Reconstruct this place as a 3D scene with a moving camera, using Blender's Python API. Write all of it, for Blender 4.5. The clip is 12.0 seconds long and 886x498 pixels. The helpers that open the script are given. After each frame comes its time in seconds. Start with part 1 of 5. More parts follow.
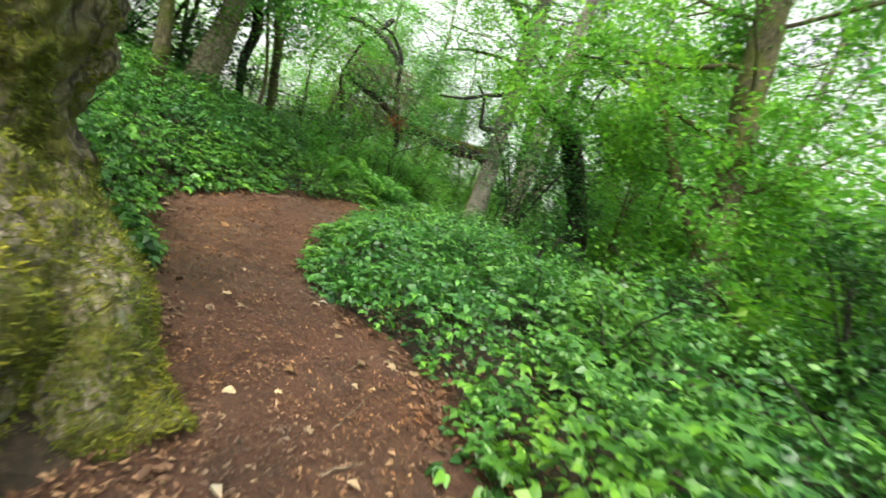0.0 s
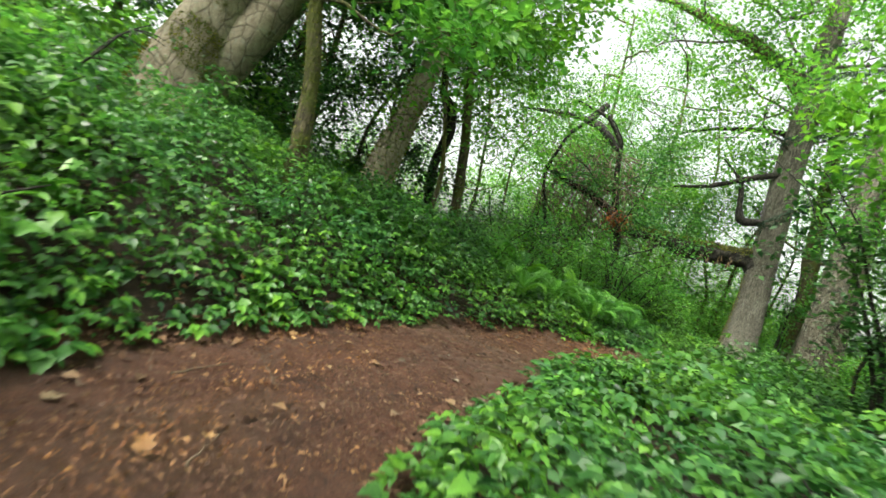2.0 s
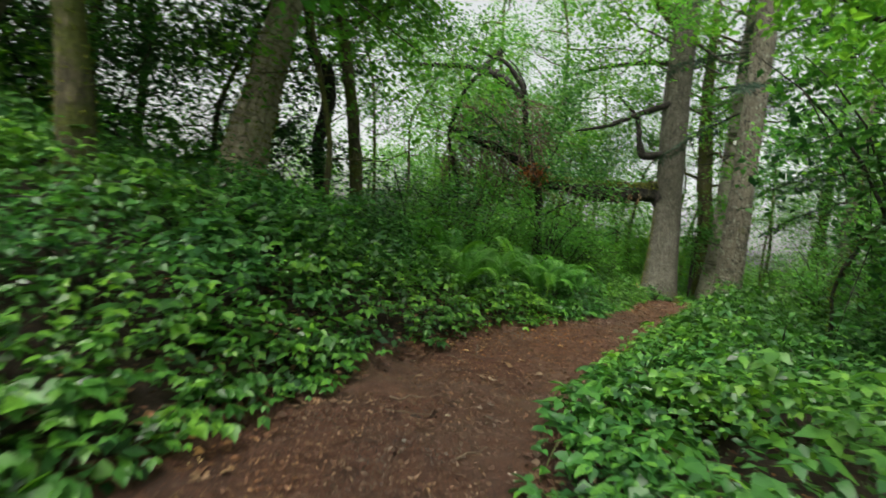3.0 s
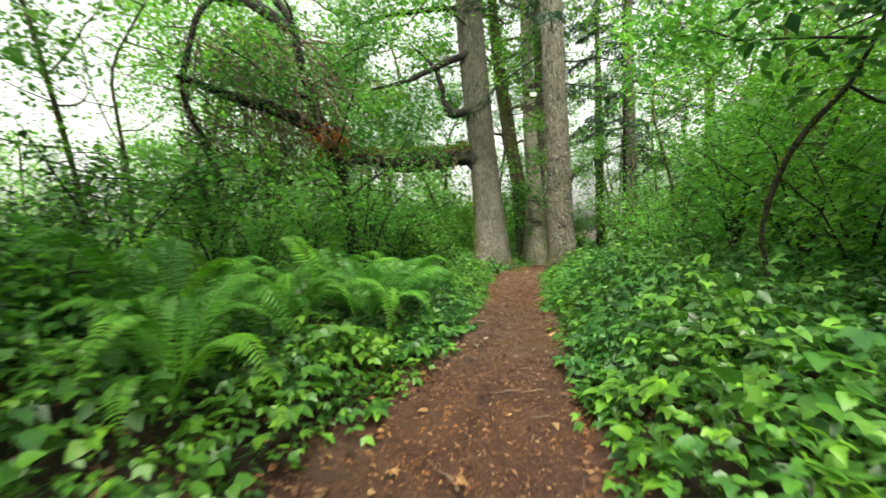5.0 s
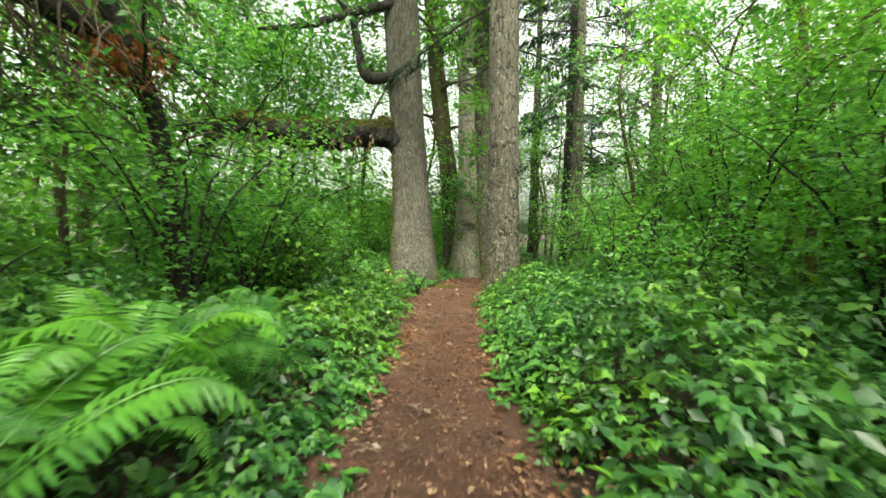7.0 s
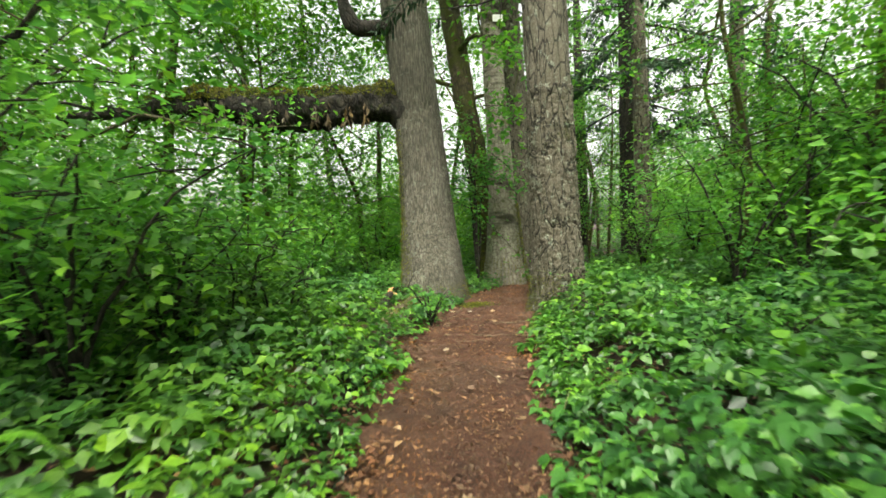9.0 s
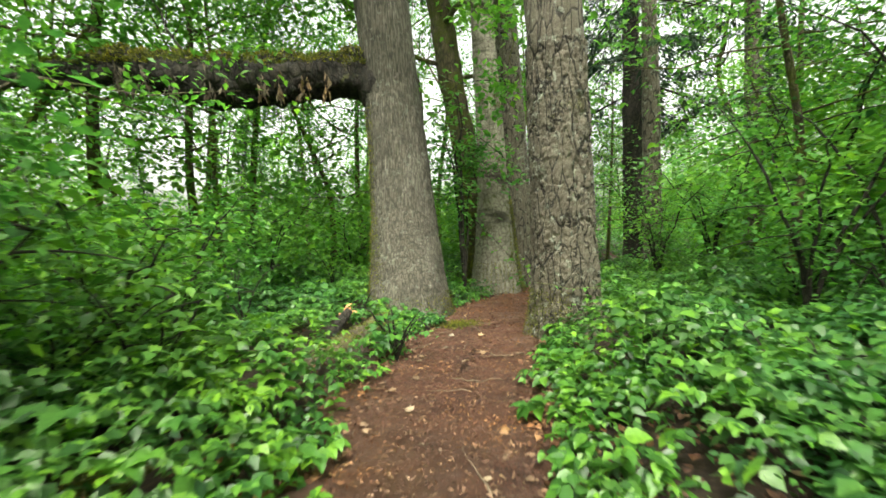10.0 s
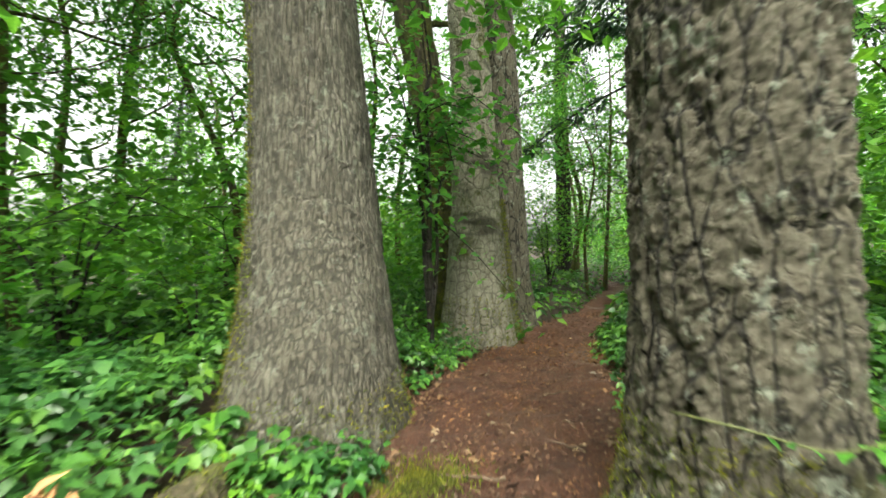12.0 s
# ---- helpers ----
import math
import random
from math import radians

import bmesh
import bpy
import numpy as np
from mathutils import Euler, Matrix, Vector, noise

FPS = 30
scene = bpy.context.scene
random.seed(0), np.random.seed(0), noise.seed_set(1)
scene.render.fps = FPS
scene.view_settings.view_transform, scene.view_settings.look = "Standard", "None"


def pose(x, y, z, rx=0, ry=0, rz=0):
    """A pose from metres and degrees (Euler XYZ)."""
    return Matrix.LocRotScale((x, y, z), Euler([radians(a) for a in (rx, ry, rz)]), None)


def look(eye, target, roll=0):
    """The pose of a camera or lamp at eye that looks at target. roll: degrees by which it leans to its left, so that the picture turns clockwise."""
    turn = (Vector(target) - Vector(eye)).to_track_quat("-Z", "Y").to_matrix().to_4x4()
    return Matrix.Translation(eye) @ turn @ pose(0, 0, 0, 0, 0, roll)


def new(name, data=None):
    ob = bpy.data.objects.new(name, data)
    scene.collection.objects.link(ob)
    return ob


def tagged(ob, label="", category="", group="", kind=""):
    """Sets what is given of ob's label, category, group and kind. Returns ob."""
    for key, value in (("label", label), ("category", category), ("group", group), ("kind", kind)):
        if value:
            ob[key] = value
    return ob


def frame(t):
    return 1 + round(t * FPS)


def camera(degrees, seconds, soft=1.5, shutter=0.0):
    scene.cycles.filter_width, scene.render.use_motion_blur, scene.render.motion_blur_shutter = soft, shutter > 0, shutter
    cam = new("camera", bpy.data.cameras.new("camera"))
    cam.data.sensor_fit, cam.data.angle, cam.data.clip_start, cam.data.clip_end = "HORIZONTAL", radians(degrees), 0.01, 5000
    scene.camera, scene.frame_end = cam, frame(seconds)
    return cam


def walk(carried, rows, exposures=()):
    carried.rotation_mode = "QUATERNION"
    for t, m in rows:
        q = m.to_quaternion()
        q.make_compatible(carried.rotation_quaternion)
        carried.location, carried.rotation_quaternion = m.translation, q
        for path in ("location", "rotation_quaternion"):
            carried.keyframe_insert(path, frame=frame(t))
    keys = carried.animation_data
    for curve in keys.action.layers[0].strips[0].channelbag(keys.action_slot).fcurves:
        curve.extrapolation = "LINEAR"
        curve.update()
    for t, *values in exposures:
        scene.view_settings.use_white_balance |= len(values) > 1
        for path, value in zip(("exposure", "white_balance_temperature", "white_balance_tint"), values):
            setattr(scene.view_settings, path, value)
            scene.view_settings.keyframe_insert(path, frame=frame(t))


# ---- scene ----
cam = camera(90.7, 12.0, soft=1.6, shutter=0.4)
METRES, EYE, TILT, LEAN, TURN = 20.0, 1.35, -6.5, -21.5, 0.0
ROWS = [
    (0.0, 0.0, 0.0, 0.0, 0.0, 0.0, -0.0),
    (0.5, 0.0064, 0.0439, 0.0019, 9.78, 2.45, -2.92),
    (1.0, 0.005, 0.0954, 0.0084, 20.14, 9.65, -4.75),
    (1.5, -0.0083, 0.1392, 0.0197, 27.64, 12.91, -6.11),
    (2.0, -0.0221, 0.1774, 0.034, 27.25, 13.59, -3.62),
    (2.5, -0.0427, 0.2159, 0.0492, 28.11, 14.33, 4.52),
    (3.0, -0.065, 0.254, 0.0628, 17.71, 10.17, 9.63),
    (3.5, -0.0794, 0.2928, 0.0718, 12.67, 8.51, 15.67),
    (5.5, -0.0716, 0.4547, 0.0944, -12.45, -1.0, 22.58),
    (6.0, -0.0601, 0.4886, 0.0942, -17.02, -2.88, 21.22),
    (6.5, -0.0463, 0.5286, 0.0968, -15.86, -2.31, 21.05),
    (7.0, -0.0345, 0.5698, 0.0972, -16.1, -2.43, 20.46),
    (7.5, -0.0208, 0.6055, 0.0935, -16.18, -2.36, 20.23),
    (9.5, 0.0269, 0.7442, 0.091, -9.44, -0.12, 25.16),
    (10.0, 0.0384, 0.7808, 0.0897, -11.9, -1.1, 24.06),
    (10.5, 0.0487, 0.8226, 0.0892, -11.62, -1.03, 24.29),
    (11.0, 0.056, 0.8621, 0.089, -13.44, -1.77, 23.93),
    (11.5, 0.0675, 0.9053, 0.0878, -14.85, -1.81, 23.82),
    (12.0, 0.079, 0.9441, 0.0888, -17.14, -0.77, 23.17),
]
walk(cam, [(t, pose(0, 0, EYE, TILT, LEAN, TURN) @ pose(METRES * x, METRES * y, METRES * z, 90 + pitch, roll, yaw)) for t, x, y, z, yaw, pitch, roll in ROWS], exposures=[(0.0, 1.9, 6900, 3), (1.8, 1.82, 6850, 3), (2.5, 1.46, 6850, 3), (3.0, 1.08, 6850, 3), (3.4, 0.98, 6900, 3), (3.8, 1.02, 7000, 3), (5.3, 2.0, 7150, 3), (7.6, 2.05, 7200, 3), (9.5, 1.82, 7200, 3), (10.5, 2.2, 7100, 3), (12.0, 2.08, 7000, 3)])

# ---- world, sun, exposure: a bright overcast day ----
world = bpy.data.worlds.new("overcast_sky")
scene.world = world
world.use_nodes = True
wn = world.node_tree
sky = wn.nodes.new("ShaderNodeTexSky")
sky.sky_type = "NISHITA"
sky.sun_disc = False
sky.sun_elevation, sky.sun_rotation = radians(58), radians(200)
sky.air_density, sky.dust_density, sky.ozone_density = 1.0, 6.0, 0.3
cloud = wn.nodes.new("ShaderNodeHueSaturation")
cloud.inputs["Saturation"].default_value = 0.22
wn.links.new(sky.outputs["Color"], cloud.inputs["Color"])
wn.links.new(cloud.outputs["Color"], wn.nodes["Background"].inputs["Color"])
wn.nodes["Background"].inputs["Strength"].default_value = 0.15
sun = new("sun", bpy.data.lights.new("sun", "SUN"))
sun.data.energy, sun.data.angle, sun.data.color = 1.3, radians(40), (1.0, 0.97, 0.92)
sun.matrix_world = look((0, 0, 60), (6.0, 16.5, 32))

# ---- materials ----
UP = Vector((0, 0, 1))


class Nodes:
    """A material's node tree with short calls."""

    def __init__(self, name):
        self.mat = bpy.data.materials.new(name)
        self.mat.use_nodes = True
        self.tree = self.mat.node_tree
        self.shader = self.tree.nodes["Principled BSDF"]
        self.out = self.tree.nodes["Material Output"]

    def add(self, kind, **settings):
        node = self.tree.nodes.new(kind)
        for key, value in settings.items():
            node.inputs[key].default_value = value
        return node

    def join(self, a, b):
        self.tree.links.new(a, b)

    def place(self, scale=(1, 1, 1)):
        geo = self.add("ShaderNodeNewGeometry")
        m = self.add("ShaderNodeMapping")
        m.inputs["Scale"].default_value = scale
        self.join(geo.outputs["Position"], m.inputs["Vector"])
        return m.outputs["Vector"]

    def noise(self, scale, detail=4.0, rough=0.6, stretch=(1, 1, 1)):
        n = self.add("ShaderNodeTexNoise", Scale=scale, Detail=detail, Roughness=rough)
        self.join(self.place(stretch), n.inputs["Vector"])
        return n.outputs["Fac"]

    def cells(self, scale, stretch=(1, 1, 1), warp=0.08, warp_scale=6.0):
        """Distance to the border of irregular cells, 0 on the border."""
        at = self.place(stretch)
        wob = self.add("ShaderNodeTexNoise", Scale=warp_scale, Detail=4.0, Roughness=0.6)
        self.join(at, wob.inputs["Vector"])
        shift = self.add("ShaderNodeVectorMath")
        shift.operation = "MULTIPLY_ADD"
        shift.inputs[1].default_value = (warp, warp, warp)
        self.join(wob.outputs["Color"], shift.inputs[0])
        self.join(at, shift.inputs[2])
        v = self.add("ShaderNodeTexVoronoi", Scale=scale)
        v.feature = "DISTANCE_TO_EDGE"
        self.join(shift.outputs["Vector"], v.inputs["Vector"])
        return v.outputs["Distance"]

    def ramp(self, fac, stops):
        r = self.add("ShaderNodeValToRGB")
        e = r.color_ramp.elements
        while len(e) < len(stops):
            e.new(0.5)
        for item, (at, col) in zip(e, stops):
            item.position, item.color = at, (*col, 1)
        self.join(fac, r.inputs["Fac"])
        return r.outputs["Color"]

    def mix(self, fac, a, b, mode="MIX"):
        m = self.add("ShaderNodeMix")
        m.data_type, m.blend_type = "RGBA", mode
        for sock, value in ((m.inputs[0], fac), (m.inputs[6], a), (m.inputs[7], b)):
            if isinstance(value, (int, float)):
                sock.default_value = value
            elif isinstance(value, tuple):
                sock.default_value = (*value, 1)
            else:
                self.join(value, sock)
        return m.outputs[2]

    def bump(self, fac, strength, distance=0.01):
        b = self.add("ShaderNodeBump", Strength=strength, Distance=distance)
        self.join(fac, b.inputs["Height"])
        self.join(b.outputs["Normal"], self.shader.inputs["Normal"])

    def times(self, a, b):
        m = self.add("ShaderNodeMath")
        m.operation = "MULTIPLY"
        for sock, value in ((m.inputs[0], a), (m.inputs[1], b)):
            if isinstance(value, (int, float)):
                sock.default_value = value
            else:
                self.join(value, sock)
        return m.outputs[0]


def leaf_material(name, dark, mid, light, gloss=0.55, through_light=0.4, patch=0.6, by_object=False):
    """Leaves: each differs a little, with drifts of another green, shine and light that passes through."""
    n = Nodes(name)
    if by_object:
        rnd = n.add("ShaderNodeObjectInfo").outputs["Random"]
    else:
        rnd = n.add("ShaderNodeNewGeometry").outputs["Random Per Island"]
    col = n.ramp(rnd, [(0.0, dark), (0.55, mid), (1.0, light)])
    drift = n.ramp(n.noise(patch, 3), [(0.35, (0.80, 0.92, 1.12)), (0.5, (1, 1, 1)), (0.66, (1.3, 1.12, 0.75))])
    col = n.mix(1.0, col, drift, "MULTIPLY")
    clump = n.ramp(n.noise(patch * 5, 2), [(0.34, (0.62, 0.70, 0.80)), (0.5, (1, 1, 1)), (0.68, (1.28, 1.18, 0.95))])
    col = n.mix(1.0, col, clump, "MULTIPLY")
    vein = n.ramp(n.noise(60, 2), [(0.35, (0.86, 0.88, 0.85)), (0.65, (1.08, 1.08, 1.05))])
    col = n.mix(1.0, col, vein, "MULTIPLY")
    n.join(col, n.shader.inputs["Base Color"])
    n.shader.inputs["Roughness"].default_value = gloss
    n.shader.inputs["Specular IOR Level"].default_value = 0.5
    tl = n.add("ShaderNodeBsdfTranslucent")
    n.join(n.mix(1.0, col, (1.4, 1.5, 0.95), "MULTIPLY"), tl.inputs["Color"])
    blend = n.add("ShaderNodeMixShader")
    blend.inputs[0].default_value = through_light
    n.join(n.shader.outputs[0], blend.inputs[1])
    n.join(tl.outputs[0], blend.inputs[2])
    n.join(blend.outputs[0], n.out.inputs["Surface"])
    return n.mat


def bark_material(name, dark, mid, light, moss=(0.09, 0.10, 0.015), moss_from=0.55, lichen=0.0, grain=9.0, ring=0.0, relief=0.7, plate=0.0, tall=0.3, crack=0.16, crack_dark=0.85, streak=0.0, grain_tall=0.4):
    """Bark in plates or ridges parted by cracks darkened in the colour, with lichen, rings and moss where asked for."""
    n = Nodes(name)
    fine = n.noise(grain, 8, 0.72, (1, 1, grain_tall))
    col = n.ramp(fine, [(0.32, dark), (0.5, mid), (0.68, light)])
    broad = n.ramp(n.noise(1.6, 4), [(0.3, (0.74, 0.72, 0.68)), (0.7, (1.15, 1.13, 1.1))])
    col = n.mix(1.0, col, broad, "MULTIPLY")
    height = n.noise(grain * 2.6, 8, 0.75, (1, 1, max(0.4, grain_tall)))
    if streak:
        pale = n.ramp(n.noise(3.2, 4, 0.6, (1, 1, 0.10)), [(0.52, (0, 0, 0)), (0.64, (1, 1, 1))])
        col = n.mix(n.times(pale, streak), col, tuple(c * 1.35 for c in light))
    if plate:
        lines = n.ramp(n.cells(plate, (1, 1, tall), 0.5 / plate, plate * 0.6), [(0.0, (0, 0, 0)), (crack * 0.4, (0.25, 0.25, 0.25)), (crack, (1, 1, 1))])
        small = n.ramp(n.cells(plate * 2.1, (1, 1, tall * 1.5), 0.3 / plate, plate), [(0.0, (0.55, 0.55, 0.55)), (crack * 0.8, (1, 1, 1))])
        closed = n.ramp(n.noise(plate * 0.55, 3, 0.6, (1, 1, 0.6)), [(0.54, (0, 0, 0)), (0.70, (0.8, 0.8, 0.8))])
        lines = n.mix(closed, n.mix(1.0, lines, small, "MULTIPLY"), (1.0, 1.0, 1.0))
        # dirt and the shade of the gaps, both multiplied into the crack colour
        col = n.mix(1.0, col, n.ramp(lines, [(0.0, (1 - crack_dark, 1 - crack_dark, 1 - crack_dark)), (0.8, (1, 1, 1))]), "MULTIPLY")
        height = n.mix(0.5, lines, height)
    if ring:
        bands = n.ramp(n.noise(2.2, 3, 0.6, (0.25, 0.25, 1)), [(0.56, (0, 0, 0)), (0.64, (1, 1, 1))])
        col = n.mix(n.times(bands, ring), col, (0.035, 0.03, 0.02))
    if lichen:
        spots = n.ramp(n.noise(9, 6, 0.72), [(0.57, (0, 0, 0)), (0.62, (1, 1, 1))])
        col = n.mix(n.times(spots, lichen), col, (0.33, 0.37, 0.30))
    patch = n.ramp(n.noise(1.9, 6, 0.68), [(moss_from, (0, 0, 0)), (moss_from + 0.09, (1, 1, 1))])
    tint = n.ramp(n.noise(26, 4), [(0.3, tuple(c * 0.45 for c in moss)), (0.7, moss)])
    col = n.mix(patch, col, tint)
    n.join(col, n.shader.inputs["Base Color"])
    n.shader.inputs["Roughness"].default_value = 0.9
    n.bump(height, relief, 0.03 if plate else 0.012)
    return n.mat


def plain_material(name, stops, scale=12.0, rough=0.85, relief=0.4, stretch=(1, 1, 1)):
    n = Nodes(name)
    col = n.ramp(n.noise(scale, 6, 0.7, stretch), stops)
    n.join(col, n.shader.inputs["Base Color"])
    n.shader.inputs["Roughness"].default_value = rough
    n.bump(n.noise(scale * 3, 6, 0.7, stretch), relief, 0.01)
    return n.mat


def soil_material():
    """Trodden red-brown earth with needles, bark crumbs and damp, smoother stretches."""
    n = Nodes("trodden_soil")
    base = n.ramp(n.noise(3.4, 10, 0.74), [(0.3, (0.038, 0.014, 0.007)), (0.5, (0.088, 0.034, 0.018)), (0.72, (0.146, 0.062, 0.035))])
    crumbs = n.ramp(n.noise(75, 5, 0.8), [(0.38, (0.42, 0.40, 0.38)), (0.52, (1, 1, 1)), (0.70, (1.75, 1.55, 1.35))])
    col = n.mix(1.0, base, crumbs, "MULTIPLY")
    needles = n.ramp(n.noise(28, 5, 0.8, (1, 0.3, 1)), [(0.58, (0, 0, 0)), (0.66, (1, 1, 1))])
    col = n.mix(n.times(needles, 0.5), col, (0.15, 0.056, 0.024))
    other = n.ramp(n.noise(34, 5, 0.8, (0.3, 1, 1)), [(0.60, (0, 0, 0)), (0.68, (1, 1, 1))])
    col = n.mix(n.times(other, 0.45), col, (0.030, 0.014, 0.008))
    damp = n.ramp(n.noise(0.75, 4, 0.55), [(0.52, (0, 0, 0)), (0.66, (1, 1, 1))])
    col = n.mix(n.times(damp, 0.62), col, (0.118, 0.068, 0.047))
    n.join(col, n.shader.inputs["Base Color"])
    wet = n.ramp(damp, [(0, (0.85, 0.85, 0.85)), (1, (0.42, 0.42, 0.42))])
    n.join(wet, n.shader.inputs["Roughness"])
    n.bump(n.noise(34, 10, 0.85), 1.0, 0.035)
    return n.mat


M = {
    "soil": soil_material(),
    "humus": plain_material("forest_floor", [(0.3, (0.008, 0.005, 0.003)), (0.52, (0.024, 0.014, 0.008)), (0.72, (0.065, 0.040, 0.022))], 22, 0.95, 1.0),
    "bramble": leaf_material("bramble_leaf", (0.030, 0.108, 0.024), (0.062, 0.188, 0.032), (0.128, 0.305, 0.038), 0.42, 0.32),
    "bramble_piece": leaf_material("bright_leaf", (0.045, 0.160, 0.024), (0.075, 0.240, 0.030), (0.130, 0.330, 0.036), 0.42, 0.35, by_object=True),
    "nettle": leaf_material("tall_plant_leaf", (0.040, 0.130, 0.036), (0.075, 0.208, 0.050), (0.132, 0.300, 0.058), 0.40, 0.38),
    "dull": leaf_material("undergrowth_leaf", (0.034, 0.115, 0.034), (0.058, 0.175, 0.042), (0.095, 0.240, 0.044), 0.45, 0.4),
    "shrub": leaf_material("shrub_leaf", (0.058, 0.175, 0.040), (0.092, 0.262, 0.054), (0.145, 0.340, 0.060), 0.42, 0.5),
    "canopy": leaf_material("canopy_leaf", (0.070, 0.185, 0.032), (0.105, 0.270, 0.046), (0.160, 0.350, 0.056), 0.45, 0.6),
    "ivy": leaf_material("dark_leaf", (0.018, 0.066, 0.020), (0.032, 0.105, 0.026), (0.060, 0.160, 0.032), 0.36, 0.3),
    "fern": leaf_material("fern_leaf", (0.045, 0.160, 0.024), (0.075, 0.235, 0.030), (0.108, 0.300, 0.036), 0.45, 0.4, by_object=True),
    "needle": leaf_material("fir_needles", (0.012, 0.038, 0.022), (0.022, 0.060, 0.032), (0.040, 0.088, 0.038), 0.5, 0.15),
    "moss": leaf_material("moss_tuft", (0.050, 0.066, 0.007), (0.112, 0.126, 0.012), (0.20, 0.205, 0.020), 0.9, 0.25, 2.5),
    "deadleaf": leaf_material("dead_leaf", (0.13, 0.07, 0.04), (0.22, 0.14, 0.085), (0.38, 0.28, 0.19), 0.75, 0.1, by_object=True),
    "litter": leaf_material("leaf_crumbs", (0.045, 0.019, 0.010), (0.110, 0.048, 0.024), (0.235, 0.135, 0.078), 0.8, 0.05),
    "withered": leaf_material("withered_fern", (0.050, 0.036, 0.022), (0.095, 0.070, 0.044), (0.170, 0.130, 0.085), 0.85, 0.1),
    "rust": leaf_material("rust_leaf", (0.16, 0.05, 0.02), (0.27, 0.09, 0.04), (0.36, 0.15, 0.07), 0.8, 0.2),
    "oakbark": bark_material("furrowed_grey_bark", (0.080, 0.075, 0.058), (0.120, 0.113, 0.089), (0.168, 0.160, 0.130), moss_from=0.66, lichen=0.25, grain=26, relief=1.0, plate=27, tall=0.07, crack=0.22, crack_dark=0.68, streak=0.45, grain_tall=0.45),
    "firbark": bark_material("plated_fir_bark", (0.082, 0.073, 0.054), (0.124, 0.114, 0.086), (0.185, 0.175, 0.138), moss_from=0.64, lichen=0.55, grain=36, relief=1.0, plate=11, tall=0.26, crack=0.085, crack_dark=0.94, grain_tall=0.9),
    "greybark": bark_material("banded_grey_bark", (0.17, 0.16, 0.13), (0.29, 0.275, 0.23), (0.42, 0.40, 0.345), moss_from=0.55, ring=0.9, grain=14, relief=1.0, plate=9, tall=0.8, crack=0.10, crack_dark=0.45, grain_tall=0.7),
    "mossbark": bark_material("mossy_bark", (0.045, 0.036, 0.022), (0.10, 0.084, 0.048), (0.18, 0.155, 0.095), moss_from=0.46, plate=16, tall=0.3, crack=0.2, crack_dark=0.6),
    "palebark": bark_material("pale_smooth_bark", (0.19, 0.158, 0.115), (0.30, 0.255, 0.195), (0.41, 0.36, 0.285), moss=(0.11, 0.105, 0.018), moss_from=0.58, grain=11, lichen=0.35, relief=0.9, plate=5, tall=0.5, crack=0.07, crack_dark=0.5, grain_tall=0.8),
    "darkbark": bark_material("dark_bark", (0.009, 0.008, 0.006), (0.022, 0.019, 0.014), (0.052, 0.045, 0.033), moss_from=0.64, plate=9, tall=0.6, crack=0.15, crack_dark=0.7, relief=1.0),
    "oldmoss": bark_material("moss_covered_bark", (0.10, 0.080, 0.060), (0.21, 0.175, 0.13), (0.34, 0.30, 0.235), (0.14, 0.135, 0.018), moss_from=0.49, lichen=0.5, grain=20, relief=1.0, plate=12, tall=0.4, crack=0.11, crack_dark=0.85, grain_tall=0.7),
    "twig": plain_material("twig_wood", [(0.3, (0.06, 0.04, 0.026)), (0.7, (0.17, 0.12, 0.08))], 20),
    "stem": plain_material("green_stem", [(0.3, (0.07, 0.10, 0.03)), (0.7, (0.16, 0.17, 0.06))], 20, 0.6),
    "splinter": plain_material("torn_orange_wood", [(0.3, (0.40, 0.17, 0.07)), (0.7, (0.55, 0.30, 0.15))], 30, 0.8, 0.4, (1, 1, 0.2)),
    "tag": plain_material("white_tag", [(0.3, (0.72, 0.72, 0.70)), (0.7, (0.82, 0.82, 0.80))], 20, 0.5, 0.05),
}

# ---- plan of the ground ----
LEFT_Y = [-30, 0, 1.5, 1.9, 2.6, 3.4, 4.5, 5.5, 7.4, 8.8, 10, 11.6, 13, 14.6, 16.4, 19, 20.2, 21.2, 22.4, 23.5, 24.6, 25.5, 26.8, 30, 60]
LEFT_X = [-0.9, -0.75, -0.62, -0.85, -1.35, -1.98, -2.88, -3.0, -2.9, -2.75, -2.35, -1.7, -1.03, -0.46, 0.15, 0.82, 1.38, 1.95, 2.5, 3.4, 4.6, 5.6, 7.4, 10.5, 22]
RIGHT_Y = [-30, 1.6, 2.3, 2.9, 3.3, 3.6, 4.2, 5.0, 6.0, 7.5, 9.0, 10.5, 12, 13, 14, 15.6, 17, 18.5, 19.6, 21, 22.5, 24, 26, 27, 30, 60]
RIGHT_X = [0.75, 0.6, 0.45, 0.25, -0.2, -0.6, -0.98, -1.22, -1.44, -1.46, -1.2, -0.68, -0.15, 0.15, 0.45, 0.93, 1.47, 2.0, 2.6, 3.45, 4.4, 5.4, 7.2, 8.2, 11.2, 22.8]
BASE_Y = [-60, 0, 5, 8, 12, 20, 22, 24.5, 28, 40]
BASE_Z = [0.0, 0.07, 0.18, 0.28, 0.37, 0.40, 0.36, 0.20, 0.20, 0.5]


